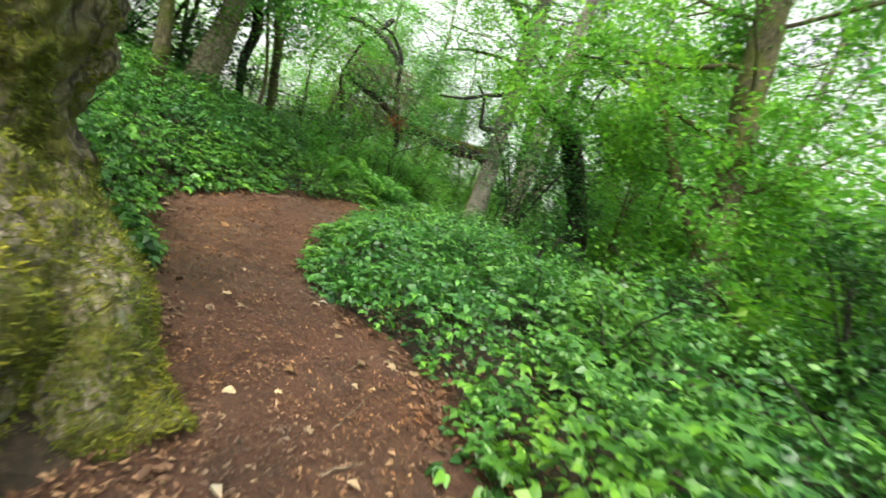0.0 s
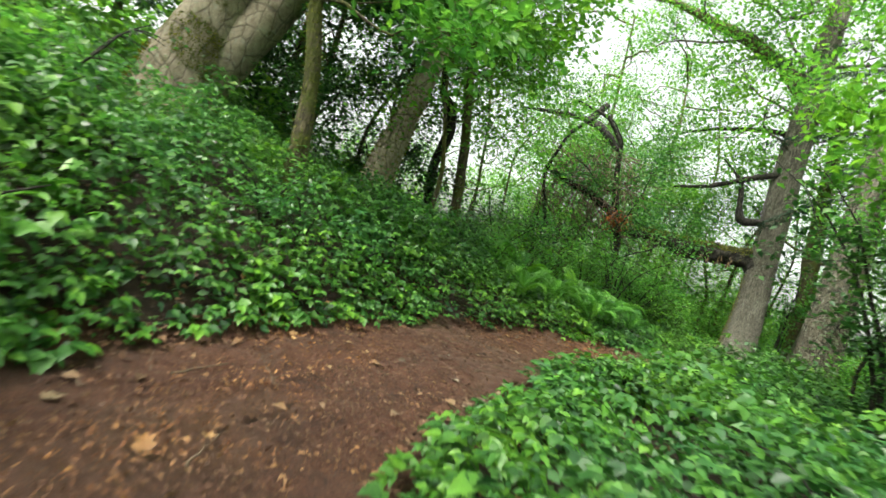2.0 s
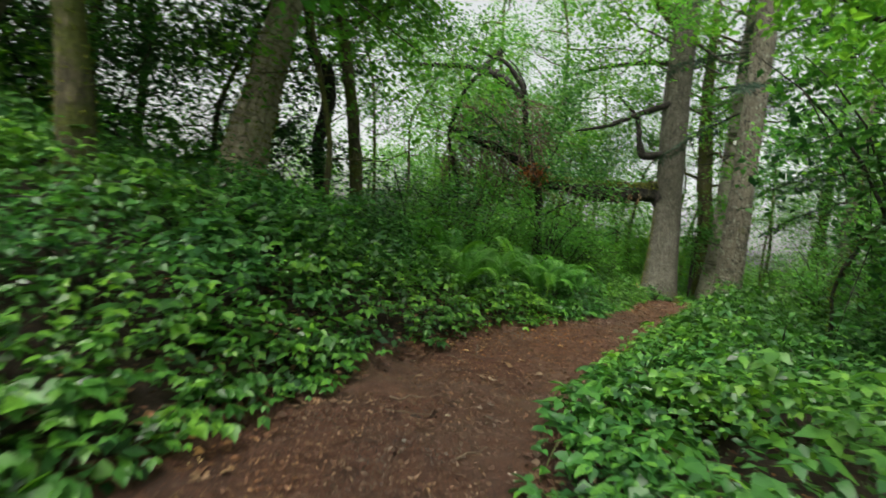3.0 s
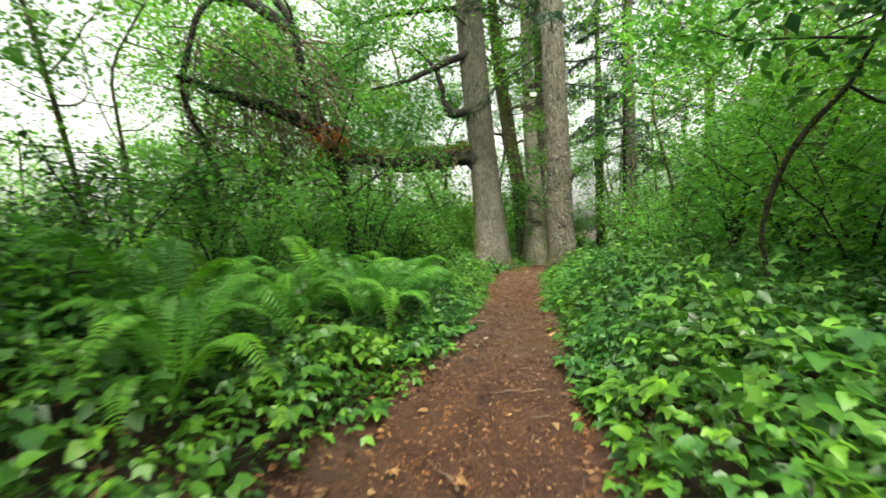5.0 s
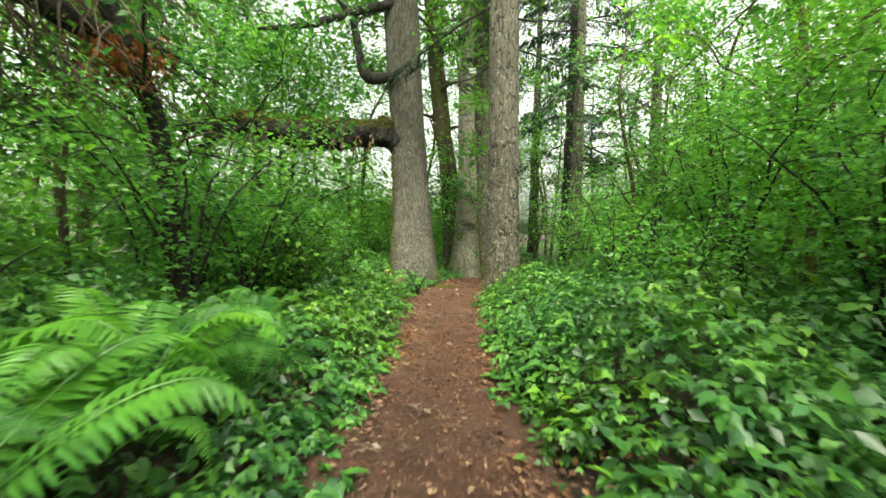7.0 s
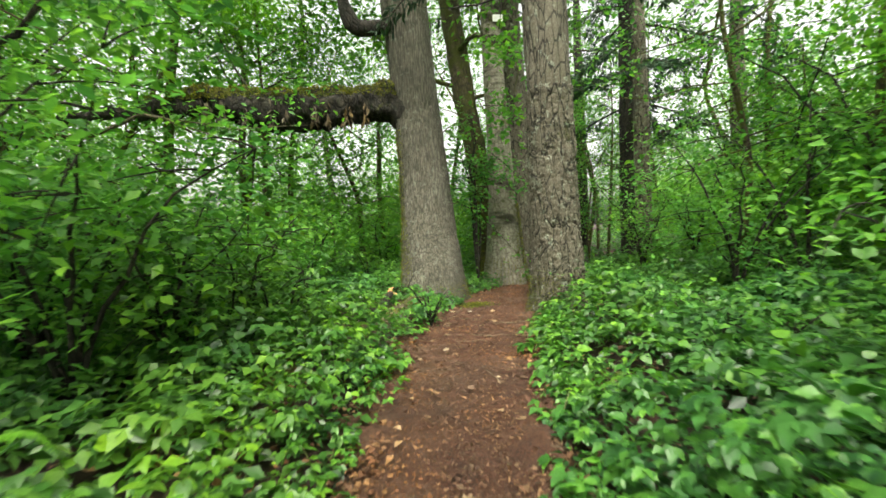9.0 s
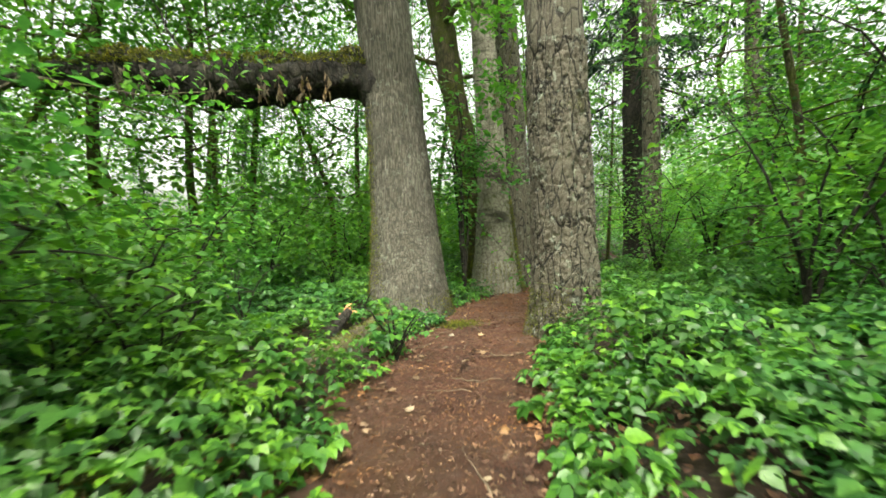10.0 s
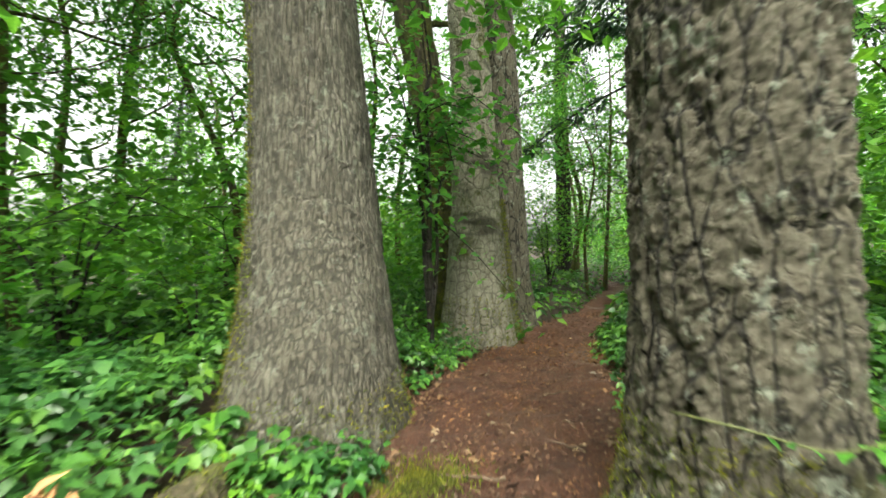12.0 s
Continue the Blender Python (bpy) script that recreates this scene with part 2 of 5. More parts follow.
def vnoise(x, y, size, seed=0):
    """Smooth noise from 0 to 1 over the plan, with lumps of the given size."""
    x, y = np.asarray(x, float) / size + 37.7 * seed, np.asarray(y, float) / size + 11.3 * seed
    xi, yi = np.floor(x), np.floor(y)
    u, v = x - xi, y - yi
    u, v = u * u * (3 - 2 * u), v * v * (3 - 2 * v)

    def at(a, b):
        s = np.sin(a * 127.1 + b * 311.7 + seed * 74.7) * 43758.5453
        return s - np.floor(s)

    return (at(xi, yi) * (1 - u) + at(xi + 1, yi) * u) * (1 - v) + (at(xi, yi + 1) * (1 - u) + at(xi + 1, yi + 1) * u) * v


def smooth(a):
    a = np.clip(a, 0, 1)
    return a * a * (3 - 2 * a)


def edges(y):
    return np.interp(y, LEFT_Y, LEFT_X), np.interp(y, RIGHT_Y, RIGHT_X)


def ground_z(x, y):
    x, y = np.asarray(x, float), np.asarray(y, float)
    l, r = edges(y)
    dl, dr = np.maximum(0, l - x), np.maximum(0, x - r)
    z = np.interp(y, BASE_Y, BASE_Z)
    slope = np.interp(y, [-12, 9, 12.5, 16], [0.36, 0.36, 0.14, 0.02])
    z = z + slope * 8 * (1 - np.exp(-dl / 8)) + 0.07 * smooth(dl / 0.4) + 0.06 * smooth(dr / 0.4) + 0.03 * np.minimum(dr, 8)
    z = z - np.minimum(0.16 * np.maximum(0, dl - 9), 5) - np.minimum(0.14 * np.maximum(0, dr - 11), 5)
    out = smooth((dl + dr) / 0.5)
    z = z + out * (0.16 * (vnoise(x, y, 1.7, 1) - 0.5) + 0.3 * (vnoise(x, y, 6, 2) - 0.5) * smooth((dl + dr) / 4))
    return z + (0.035 * (vnoise(x, y, 0.8, 3) - 0.5) + 0.016 * (vnoise(x, y, 0.22, 4) - 0.5))


def away(x, y):
    l, r = edges(y)
    return np.maximum(0, np.maximum(l - x, x - r))


# trunk feet and ferns: x, y and size
TRUNKS = [(1.7, 22.15, 0.8), (3.2, 20.2, 0.52), (4.0, 24.72, 0.65), (5.0, 25.8, 0.6), (-2.1, 1.85, 0.98), (-1.35, 0.8, 0.85), (-1.15, 1.6, 0.62), (-8.65, 7.5, 0.8), (3.75, 11.0, 0.4), (0.8, 20.5, 0.42), (0.45, 19.8, 0.36), (0.1, 19.2, 0.34), (1.1, 20.9, 0.3), (0.75, 19.95, 0.22)]
FERNS = ((-1.85, 12.85, 16, 1.15), (-2.55, 12.15, 15, 1.1), (-3.1, 11.4, 13, 1.05), (-1.62, 13.55, 14, 1.05), (-2.35, 13.6, 14, 1.1), (-1.2, 14.35, 11, 0.8), (-3.35, 12.7, 12, 1.05), (-2.75, 10.75, 11, 0.85), (-1.3, 16.0, 9, 0.7), (5.4, 8.0, 9, 0.8), (-3.6, 3.3, 8, 0.6))


def clear_of_path(at):
    """True where a leaf does not hang into the walkway."""
    x, y, z = at[:, 0], at[:, 1], at[:, 2]
    return (away(x, y) > 0.4) | (y > 21.5) | (z > ground_z(x, y) + 2.6) | (z < ground_z(x, y) + 0.55)


# ---- building helpers ----
def mesh_from(name, verts, faces, material, soft=True):
    me = bpy.data.meshes.new(name)
    verts = np.asarray(verts, np.float32)
    faces = np.asarray(faces, np.int32)
    k = faces.shape[1]
    me.vertices.add(len(verts))
    me.vertices.foreach_set("co", verts.ravel())
    me.loops.add(faces.size)
    me.loops.foreach_set("vertex_index", faces.ravel())
    me.polygons.add(len(faces))
    me.polygons.foreach_set("loop_start", np.arange(0, faces.size, k, dtype=np.int32))
    me.polygons.foreach_set("use_smooth", np.full(len(faces), soft))
    me.materials.append(material)
    me.update(calc_edges=True)
    return me


def thing(name, at, label, category, group="", kind=""):
    ob = new(name)
    ob.empty_display_size = 0.1
    ob.location = at
    return tagged(ob, label, category, group, kind)


def piece(name, mesh, parent, label="", m=None):
    ob = new(name, mesh)
    ob.parent = parent
    if m is not None:
        ob.matrix_basis = m
    return tagged(ob, label)


def single(name, mesh, at, label, category, group="", kind="", m=None):
    ob = new(name, mesh)
    ob.location = at
    if m is not None:
        ob.matrix_basis = m
    return tagged(ob, label, category, group, kind)


def unit(a):
    return a / np.maximum(np.linalg.norm(a, axis=-1, keepdims=True), 1e-9)


def bend(points, radii, count):
    """A smooth line through the points, with its radii, in count steps."""
    points, radii = np.asarray(points, float), np.asarray(radii, float)
    s = np.concatenate([[0], np.cumsum(np.linalg.norm(np.diff(points, axis=0), axis=1))])
    t = np.linspace(0, s[-1], count)
    p = np.stack([np.interp(t, s, points[:, k]) for k in range(3)], 1)
    r = np.interp(t, s, radii)
    for _ in range(max(1, count // (2 * len(points)))):
        q = p.copy()
        q[1:-1] = (p[:-2] + 2 * p[1:-1] + p[2:]) / 4
        p = q
        r[1:-1] = (r[:-2] + 2 * r[1:-1] + r[2:]) / 4
    return p, r


def tube(points, radii, seg, relief=None, closed=True):
    """A skin round a line; relief(angle, point index, place) moves the skin outwards in metres."""
    p, r = np.asarray(points, float), np.asarray(radii, float)
    d = unit(np.gradient(p, axis=0))
    side = np.cross(d[0], (0, 1, 0) if abs(d[0][1]) < 0.9 else (1, 0, 0))
    rings, ang = [], np.linspace(0, 2 * np.pi, seg, endpoint=False)
    for i in range(len(p)):
        side = side - d[i] * side.dot(d[i])
        side /= np.linalg.norm(side)
        other = np.cross(d[i], side)
        ring = np.cos(ang)[:, None] * side + np.sin(ang)[:, None] * other
        rr = np.full(seg, r[i])
        if relief:
            rr = rr + relief(ang, i, p[i] + ring * r[i], r[i])
        rings.append(p[i] + ring * rr[:, None])
    v = np.concatenate(rings)
    i = np.arange(len(p) - 1)[:, None] * seg
    j, k = np.arange(seg)[None], (np.arange(seg)[None] + 1) % seg
    f = np.stack([i + j, i + k, i + seg + k, i + seg + j], -1).reshape(-1, 4)
    if closed:
        n = len(v)
        v = np.concatenate([v, p[:1], p[-1:]])
        a = np.arange(seg)
        b = (a + 1) % seg
        last = (len(p) - 1) * seg
        f = np.concatenate([f, np.stack([b, a, np.full(seg, n), np.full(seg, n)], 1), np.stack([last + a, last + b, np.full(seg, n + 1), np.full(seg, n + 1)], 1)])
    return v, f


def clean(faces):
    """Quads whose last two corners are one point, as they come from tube(), split off as triangles."""
    tri = faces[:, 2] == faces[:, 3]
    quads = faces[~tri]
    return np.concatenate([quads[:, [0, 1, 2]], quads[:, [0, 2, 3]], faces[tri][:, :3]])


def tubes_mesh(name, tubes, material, origin):
    vs, fs, n = [], [], 0
    for v, f in tubes:
        vs.append(v)
        fs.append(clean(f) + n)
        n += len(v)
    return mesh_from(name, np.concatenate(vs) - np.asarray(origin), np.concatenate(fs), material)


LEAF = {
    "simple": ([(0, 0, 0), (-0.3, 0.42, 0.07), (0.3, 0.42, 0.07), (0, 1, -0.08)], [(0, 2, 3), (0, 3, 1)]),
    "ovate": ([(0, 0, 0), (-0.34, 0.36, 0.07), (0.34, 0.36, 0.07), (0, 1, -0.12), (0, 0.42, 0)], [(0, 2, 4), (0, 4, 1), (4, 2, 3), (4, 3, 1)]),
    "toothed": ([(0, 0, 0), (-0.40, 0.26, 0.06), (-0.27, 0.64, 0.03), (0, 1, -0.14), (0.27, 0.64, 0.03), (0.40, 0.26, 0.06), (0, 0.42, 0)], [(6, k, k + 1) for k in range(5)] + [(6, 5, 0)]),
    "lobed": ([(0, 0, 0), (-0.22, -0.04, 0.02), (-0.52, 0.24, 0.06), (-0.27, 0.36, 0.05), (-0.46, 0.72, 0.03), (-0.15, 0.64, 0.03), (0, 1, -0.12), (0.15, 0.64, 0.03), (0.46, 0.72, 0.03), (0.27, 0.36, 0.05), (0.52, 0.24, 0.06), (0.22, -0.04, 0.02), (0, 0.35, 0)],
              [(12, k, k + 1) for k in range(11)] + [(12, 11, 0)]),
    "serrate": ([(0, 0, 0), (-0.20, 0.06, 0.03), (-0.37, 0.25, 0.08), (-0.30, 0.35, 0.06), (-0.33, 0.50, 0.06), (-0.20, 0.66, 0.03), (-0.18, 0.76, 0.01), (0, 1, -0.16), (0.18, 0.76, 0.01), (0.20, 0.66, 0.03), (0.33, 0.50, 0.06), (0.30, 0.35, 0.06), (0.37, 0.25, 0.08), (0.20, 0.06, 0.03), (0, 0.45, -0.02)],
                [(14, k, k + 1) for k in range(13)] + [(14, 13, 0)]),
    "flake": ([(0, 0, 0), (0.42, 0.5, 0.08), (-0.22, 1, -0.05)], [(0, 1, 2)]),
    "blade": ([(-0.05, 0, 0), (0.05, 0, 0), (0, 1, 0)], [(0, 1, 2)]),
}


def leaves(at, tip, normal, size, shape, width=1.0):
    """Vertices and triangles of many leaves: stalk ends, tip directions, upper sides and lengths."""
    tv, tf = np.array(LEAF[shape][0]), np.array(LEAF[shape][1])
    t = unit(tip)
    n = unit(normal - t * np.sum(normal * t, 1, keepdims=True))
    s = np.cross(t, n)
    size = np.broadcast_to(np.asarray(size, float), len(at))[:, None, None]
    v = at[:, None] + size * (s[:, None] * tv[None, :, :1] * width + t[:, None] * tv[None, :, 1:2] + n[:, None] * tv[None, :, 2:])
    f = tf[None] + (np.arange(len(at)) * len(tv))[:, None, None]
    return v.reshape(-1, 3), f.reshape(-1, 3)


def loose_leaves(rng, at, size, shape, droop=0.25, spread=0.45, width=1.0, outward=None):
    """Leaves at the points, held level or drooping, each turned its own way."""
    n = len(at)
    a = rng.uniform(0, 2 * np.pi, n)
    tip = np.stack([np.cos(a), np.sin(a), rng.normal(-droop, 0.3, n)], 1)
    if outward is not None:
        tip = tip + outward
    normal = np.stack([rng.normal(0, spread, n), rng.normal(0, spread, n), np.ones(n)], 1)
    return leaves(at, tip, normal, size * rng.uniform(0.65, 1.25, n), shape, width)


def merge(parts):
    vs, fs, n = [], [], 0
    for v, f in parts:
        vs.append(v)
        fs.append(f + n)
        n += len(v)
    return np.concatenate(vs), np.concatenate(fs)


# ---- ground and footpath ----
def spread_axis(lo, hi, step, far, grow=1.35):
    inner = list(np.arange(lo, hi + step / 2, step))
    s, a, b = step, lo, hi
    while b < far or a > -far:
        s *= grow
        a, b = a - s, b + s
        inner = [a] + inner + [b]
    return np.array(inner)


gx, gy = spread_axis(-10, 12, 0.2, 2500), spread_axis(-4, 30, 0.2, 2500)
X, Y = np.meshgrid(gx, gy)
Z = ground_z(X, Y) - 0.02
nx, ny = len(gx), len(gy)
ii, jj = np.meshgrid(np.arange(nx - 1), np.arange(ny - 1))
q = (jj * nx + ii).ravel()
ground = new("ground", mesh_from("ground", np.stack([X, Y, Z], -1).reshape(-1, 3), np.stack([q, q + 1, q + nx + 1, q + nx], 1), M["humus"]))
tagged(ground, "dark leaf-strewn forest floor rising in a bank beside the path", "ground", kind="structure")


def build_path():
    ys = np.arange(-5, 33, 0.042)
    us = np.linspace(-0.14, 1.14, 60)
    l, r = edges(ys)
    yy = np.repeat(ys[:, None], len(us), 1)
    wob = 0.22 * (vnoise(yy, yy * 0, 0.45, 6) - 0.5)
    xx = l[:, None] + (r - l)[:, None] * us[None] + wob * np.where(us < 0.5, 1, -1)[None]
    side = np.abs(us - 0.5) * 2
    zz = ground_z(xx, yy) + 0.012 - 0.05 * smooth((side - 1.0) / 0.28)[None] - 0.03 * (1 - side**2).clip(0)[None]
    rut = 0.05 * (vnoise(xx, yy, 0.35, 8) - 0.5) + 0.034 * (vnoise(xx, yy, 0.13, 9) - 0.5) + 0.02 * (vnoise(xx, yy, 0.06, 10) - 0.5)
    zz = zz + rut + 0.03
    n, k = len(us), len(ys)
    a, b = np.meshgrid(np.arange(n - 1), np.arange(k - 1))
    f = (b * n + a).ravel()
    me = mesh_from("footpath", np.stack([xx, yy, zz], -1).reshape(-1, 3), np.stack([f, f + 1, f + n + 1, f + n], 1), M["soil"])
    tagged(new("footpath", me), "narrow trodden red-brown earth footpath strewn with dead leaves", "path", kind="structure")


build_path()


# ---- trees ----
def furrows(depth, across, along, seed=0.0, rough=0.0, root=0.0, lobes=5, wide=0.15):
    """Bark relief of long ridges with cracks between them, and roots that spread at the foot."""
    def relief(ang, i, place, r):
        out = np.zeros(len(ang))
        for k, p in enumerate(place):
            w = 0.22 * noise.noise((p[0] * 4, p[1] * 4, p[2] * 2.5 + seed))
            a = noise.noise((p[0] * across + seed + w, p[1] * across + w, p[2] * along))
            b = noise.noise((p[0] * across * 2.1, p[1] * across * 2.1 + seed, p[2] * along * 2.6 + w))
            out[k] = -depth * (math.exp(-((a / wide) ** 2)) + 0.4 * math.exp(-((b / 0.16) ** 2)))
            out[k] += rough * noise.fractal((p[0] * 19 + seed, p[1] * 19, p[2] * 16), 0.4, 2.1, 4)
        if root:
            h = place[0][2] - root_floor[0]
            out += r * root * math.exp(-max(h, 0) / 0.35) * (0.5 + 0.5 * np.cos(lobes * ang + seed))
        return out
    return relief


def plates(depth, across, along, seed=0.0, wide=0.2, rough=0.0, root=0.0, lobes=5):
    """Bark relief of separate plates with cracks between them, and roots that spread at the foot."""
    def relief(ang, i, place, r):
        out = np.zeros(len(ang))
        for k, p in enumerate(place):
            w = 0.5 * noise.noise((p[0] * 7 + seed, p[1] * 7, p[2] * 5))
            d = noise.voronoi((p[0] * across + w + seed, p[1] * across + w, p[2] * along + w))[0]
            shut = min(1.0, max(0.0, 0.75 + 1.6 * noise.noise((p[0] * 4, p[1] * 4 + seed, p[2] * 2.2))))
            out[k] = -depth * shut * math.exp(-(((d[1] - d[0]) / wide) ** 2))
            out[k] += rough * noise.fractal((p[0] * 24 + seed, p[1] * 24, p[2] * 20), 0.4, 2.1, 4)
        if root:
            out += r * root * math.exp(-max(place[0][2] - root_floor[0], 0) / 0.35) * (0.5 + 0.5 * np.cos(lobes * ang + seed))
        return out
    return relief


root_floor = [0.4]


def lumps(depth, size, seed=0.0):
    def relief(ang, i, place, r):
        return np.array([depth * noise.fractal((p[0] * size + seed, p[1] * size, p[2] * size * 0.6), 1.0, 2.0, 4) for p in place])
    return relief


def grow(rng, p, d, length, r, depth, tubes, twigs, up=0.05, wander=0.25, fork=(3, 5), steps=7):
    """A limb with side branches; the points of its thin ends go to twigs, where leaves sit."""
    steps = steps if r > 0.02 else 4
    pts, q, v = [np.array(p, float)], np.array(p, float), unit(np.array(d, float))
    for _ in range(steps):
        v = unit(v + rng.normal(0, wander, 3) + np.array([0, 0, up]))
        q = q + v * length / steps
        pts.append(q.copy())
    pts = np.array(pts)
    rad = np.linspace(r, r * 0.35, len(pts))
    tubes.append(tube(pts, rad, 8 if r > 0.05 else 5 if r > 0.02 else 3))
    if depth == 0:
        twigs.extend(pts[2:])
        return
    for _ in range(rng.integers(*fork)):
        k = rng.integers(2, len(pts))
        w = unit(pts[k] - pts[k - 1])
        turn = unit(w + rng.normal(0, 0.75, 3))
        grow(rng, pts[k], turn, length * rng.uniform(0.4, 0.65), max(rad[k] * 0.55, 0.006), depth - 1, tubes, twigs, up, wander, fork, steps)
    twigs.extend(pts[-2:])


def crown_leaves(rng, twigs, count, size, shape="simple", spread=0.22):
    t = np.array(twigs)
    at = t[rng.integers(0, len(t), count)] + rng.normal(0, spread, (count, 3)) * (1, 1, 0.7)
    return loose_leaves(rng, at[clear_of_path(at)], size, shape, 0.35, 0.5)


def add_limbs(rng, tree, base, limbs, bark, leaf, count, size, shape="simple", spread=0.25, depth=2, up=0.04, label=""):
    """Limbs given as (start, direction, length, radius); leaves on the twigs of all of them make the crown."""
    twigs = []
    for p, d, length, r in limbs:
        tubes = []
        grow(rng, p, d, length, r, depth, tubes, twigs, up)
        piece("limb", tubes_mesh("limb", tubes, bark, base), tree)
    if count and twigs:
        v, f = crown_leaves(rng, twigs, count, size, shape, spread)
        piece("crown", mesh_from("crown", v - np.asarray(base), f, leaf, False), tree, label)
    return twigs


def moss_tufts(rng, verts, count, length=0.03, pick=None):
    """Short blades of moss on random points of a skin."""
    v = np.asarray(verts)
    if pick is not None:
        v = v[pick(v)]
    at = v[rng.integers(0, len(v), count)] + rng.normal(0, 0.012, (count, 3))
    c = at - v.mean(0)
    tip = unit(rng.normal(0, 0.6, (count, 3)) + unit(c * (1, 1, 0.2)) * 0.7 + (0, 0, 0.25))
    return leaves(at, tip, rng.normal(0, 1, (count, 3)), length * rng.uniform(0.5, 1.5, count), "blade", 3.0)


def trunk_tree(name, label, points, radii, bark, seed, relief=None, seg=40, rings=90, limbs=(), leaf=None, count=0, size=0.1, group="", depth=2, shape="simple", up=0.04, spread=0.25, moss=0, crown_label=""):
    rng = np.random.default_rng(seed)
    base = np.array(points[0], float)
    p, r = bend(points, radii, rings)
    root_floor[0] = base[2]
    v, f = tube(p, r, seg, relief or lumps(radii[0] * 0.10, 3.0, seed))
    tree = thing(name, base, label, "tree", group)
    piece("trunk", mesh_from("trunk", v - base, clean(f), bark), tree)
    add_limbs(rng, tree, base, limbs, bark, leaf or M["canopy"], count, size, shape, spread, depth, up, crown_label)
    if moss:
        mv, mf = moss_tufts(rng, v, moss, 0.04, lambda a: a[:, 2] < base[2] + 2.8)
        piece("moss", mesh_from("moss", mv - base, mf, M["moss"], False), tree, "yellow-green moss tufts")
    return tree


def gz(x, y, down=0.0):
    return float(ground_z(x, y)) - down


def ring_limbs(rng, axis, low, high, count, length, r, rise=0.3):
    """Limbs all round a trunk line between two heights."""
    axis = np.asarray(axis, float)
    out = []
    for k in range(count):
        z = low + (high - low) * (k + rng.uniform(0, 1)) / count
        p = [np.interp(z, axis[:, 2], axis[:, i]) for i in range(2)] + [z]
        a = k * 2.4 + rng.uniform(-0.5, 0.5)
        out.append((p, (math.cos(a), math.sin(a), rise + rng.uniform(-0.2, 0.3)), length * rng.uniform(0.7, 1.2), r * rng.uniform(0.7, 1.2)))
    return out


def build_big_maple():
    rng = np.random.default_rng(11)
    axis = [(1.70, 22.1, 0.22), (1.71, 22.2, 0.6), (1.73, 22.4, 1.0), (1.75, 22.7, 1.8), (1.72, 22.85, 2.8), (1.64, 23.0, 4.2), (1.48, 23.1, 6.2), (1.33, 23.15, 8.1), (1.25, 23.2, 10.5), (1.1, 23.2, 12.2), (1.0, 23.2, 17)]
    rad = [0.66, 0.60, 0.57, 0.52, 0.48, 0.45, 0.46, 0.45, 0.43, 0.38, 0.2]
    p, r = bend(axis[:6], rad[:6], 280)
    base = np.array(axis[0])
    root_floor[0] = 0.35
    v, f = tube(p, r, 200, plates(0.024, 16, 1.6, 3.1, 0.26, 0.008, 0.10, 5))
    tree = thing("broadleaf_tree", base, "large furrowed grey-barked tree with a horizontal mossy limb, beside the path", "tree")
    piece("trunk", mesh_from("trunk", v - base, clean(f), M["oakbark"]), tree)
    mv, mf = moss_tufts(rng, v, 11000, 0.03, lambda a: (a[:, 0] < 1.30) & (a[:, 2] < 3.6) | (a[:, 2] < 0.72))
    piece("moss", mesh_from("moss", mv - base, mf, M["moss"], False), tree, "moss on the shaded side of the trunk")
    p2, r2 = bend([(1.655, 22.97, 3.95)] + axis[6:], [0.438] + rad[6:], 70)
    v2, f2 = tube(p2, r2, 60, furrows(0.012, 16, 3.4, 3.1, 0.01))
    piece("upper_trunk", mesh_from("upper_trunk", v2 - base, clean(f2), M["oakbark"]), tree)
    limb, lr = bend([(1.6, 23.0, 3.95), (1.2, 23.1, 4.24), (0.73, 23.1, 4.14), (0.12, 23.1, 4.08), (-0.47, 23.1, 4.02), (-0.97, 23.1, 3.96), (-1.5, 23.1, 4.06), (-2.2, 23.1, 4.1), (-3.2, 23.0, 3.9), (-4.6, 22.9, 3.7)], [0.42, 0.36, 0.34, 0.36, 0.38, 0.39, 0.32, 0.23, 0.14, 0.03], 110)
    lv, lf = tube(limb, lr, 48, lumps(0.12, 4.5, 2.0))
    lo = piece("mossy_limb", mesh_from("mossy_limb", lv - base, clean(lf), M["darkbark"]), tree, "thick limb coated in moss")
    mv, mf = moss_tufts(rng, lv, 20000, 0.05, lambda a: a[:, 2] > np.interp(-a[:, 0], [-1.4, 3.2], [4.26, 4.08]))
    piece("moss", mesh_from("moss", mv - base, mf, M["moss"], False), lo, "yellow-green moss on top of the limb")
    at = np.stack([rng.uniform(-2.5, 0.7, 900), rng.normal(22.85, 0.14, 900), np.full(900, 3.92)], 1)
    clump = vnoise(at[:, 0], at[:, 0] * 0, 0.12, 5) > 0.57
    at = at[clump]
    at[:, 2] += rng.uniform(-0.2, 0.16, len(at))
    hv, hf = leaves(at, rng.normal(0, 0.25, (len(at), 3)) + (0, 0, -1), rng.normal(0, 1, (len(at), 3)), rng.uniform(0.08, 0.2, len(at)), "simple", 0.45)
    tagged(piece("dead_fern", mesh_from("dead_fern", hv - base, hf, M["withered"], False), lo, "withered brown ferns hanging under the limb"), kind="stuff")
    up_limb, ur = bend([(1.25, 23.2, 10.3), (0.0, 23.2, 11.6), (-1.4, 23.2, 12.5), (-3.1, 23.2, 13.2), (-4.6, 23, 13.8), (-6.4, 23, 14.0)], [0.3, 0.24, 0.22, 0.17, 0.11, 0.04], 50)
    uv, uf = tube(up_limb, ur, 18, lumps(0.05, 4, 6))
    piece("limb", mesh_from("limb", uv - base, clean(uf), M["mossbark"]), tree, "high mossy limb")
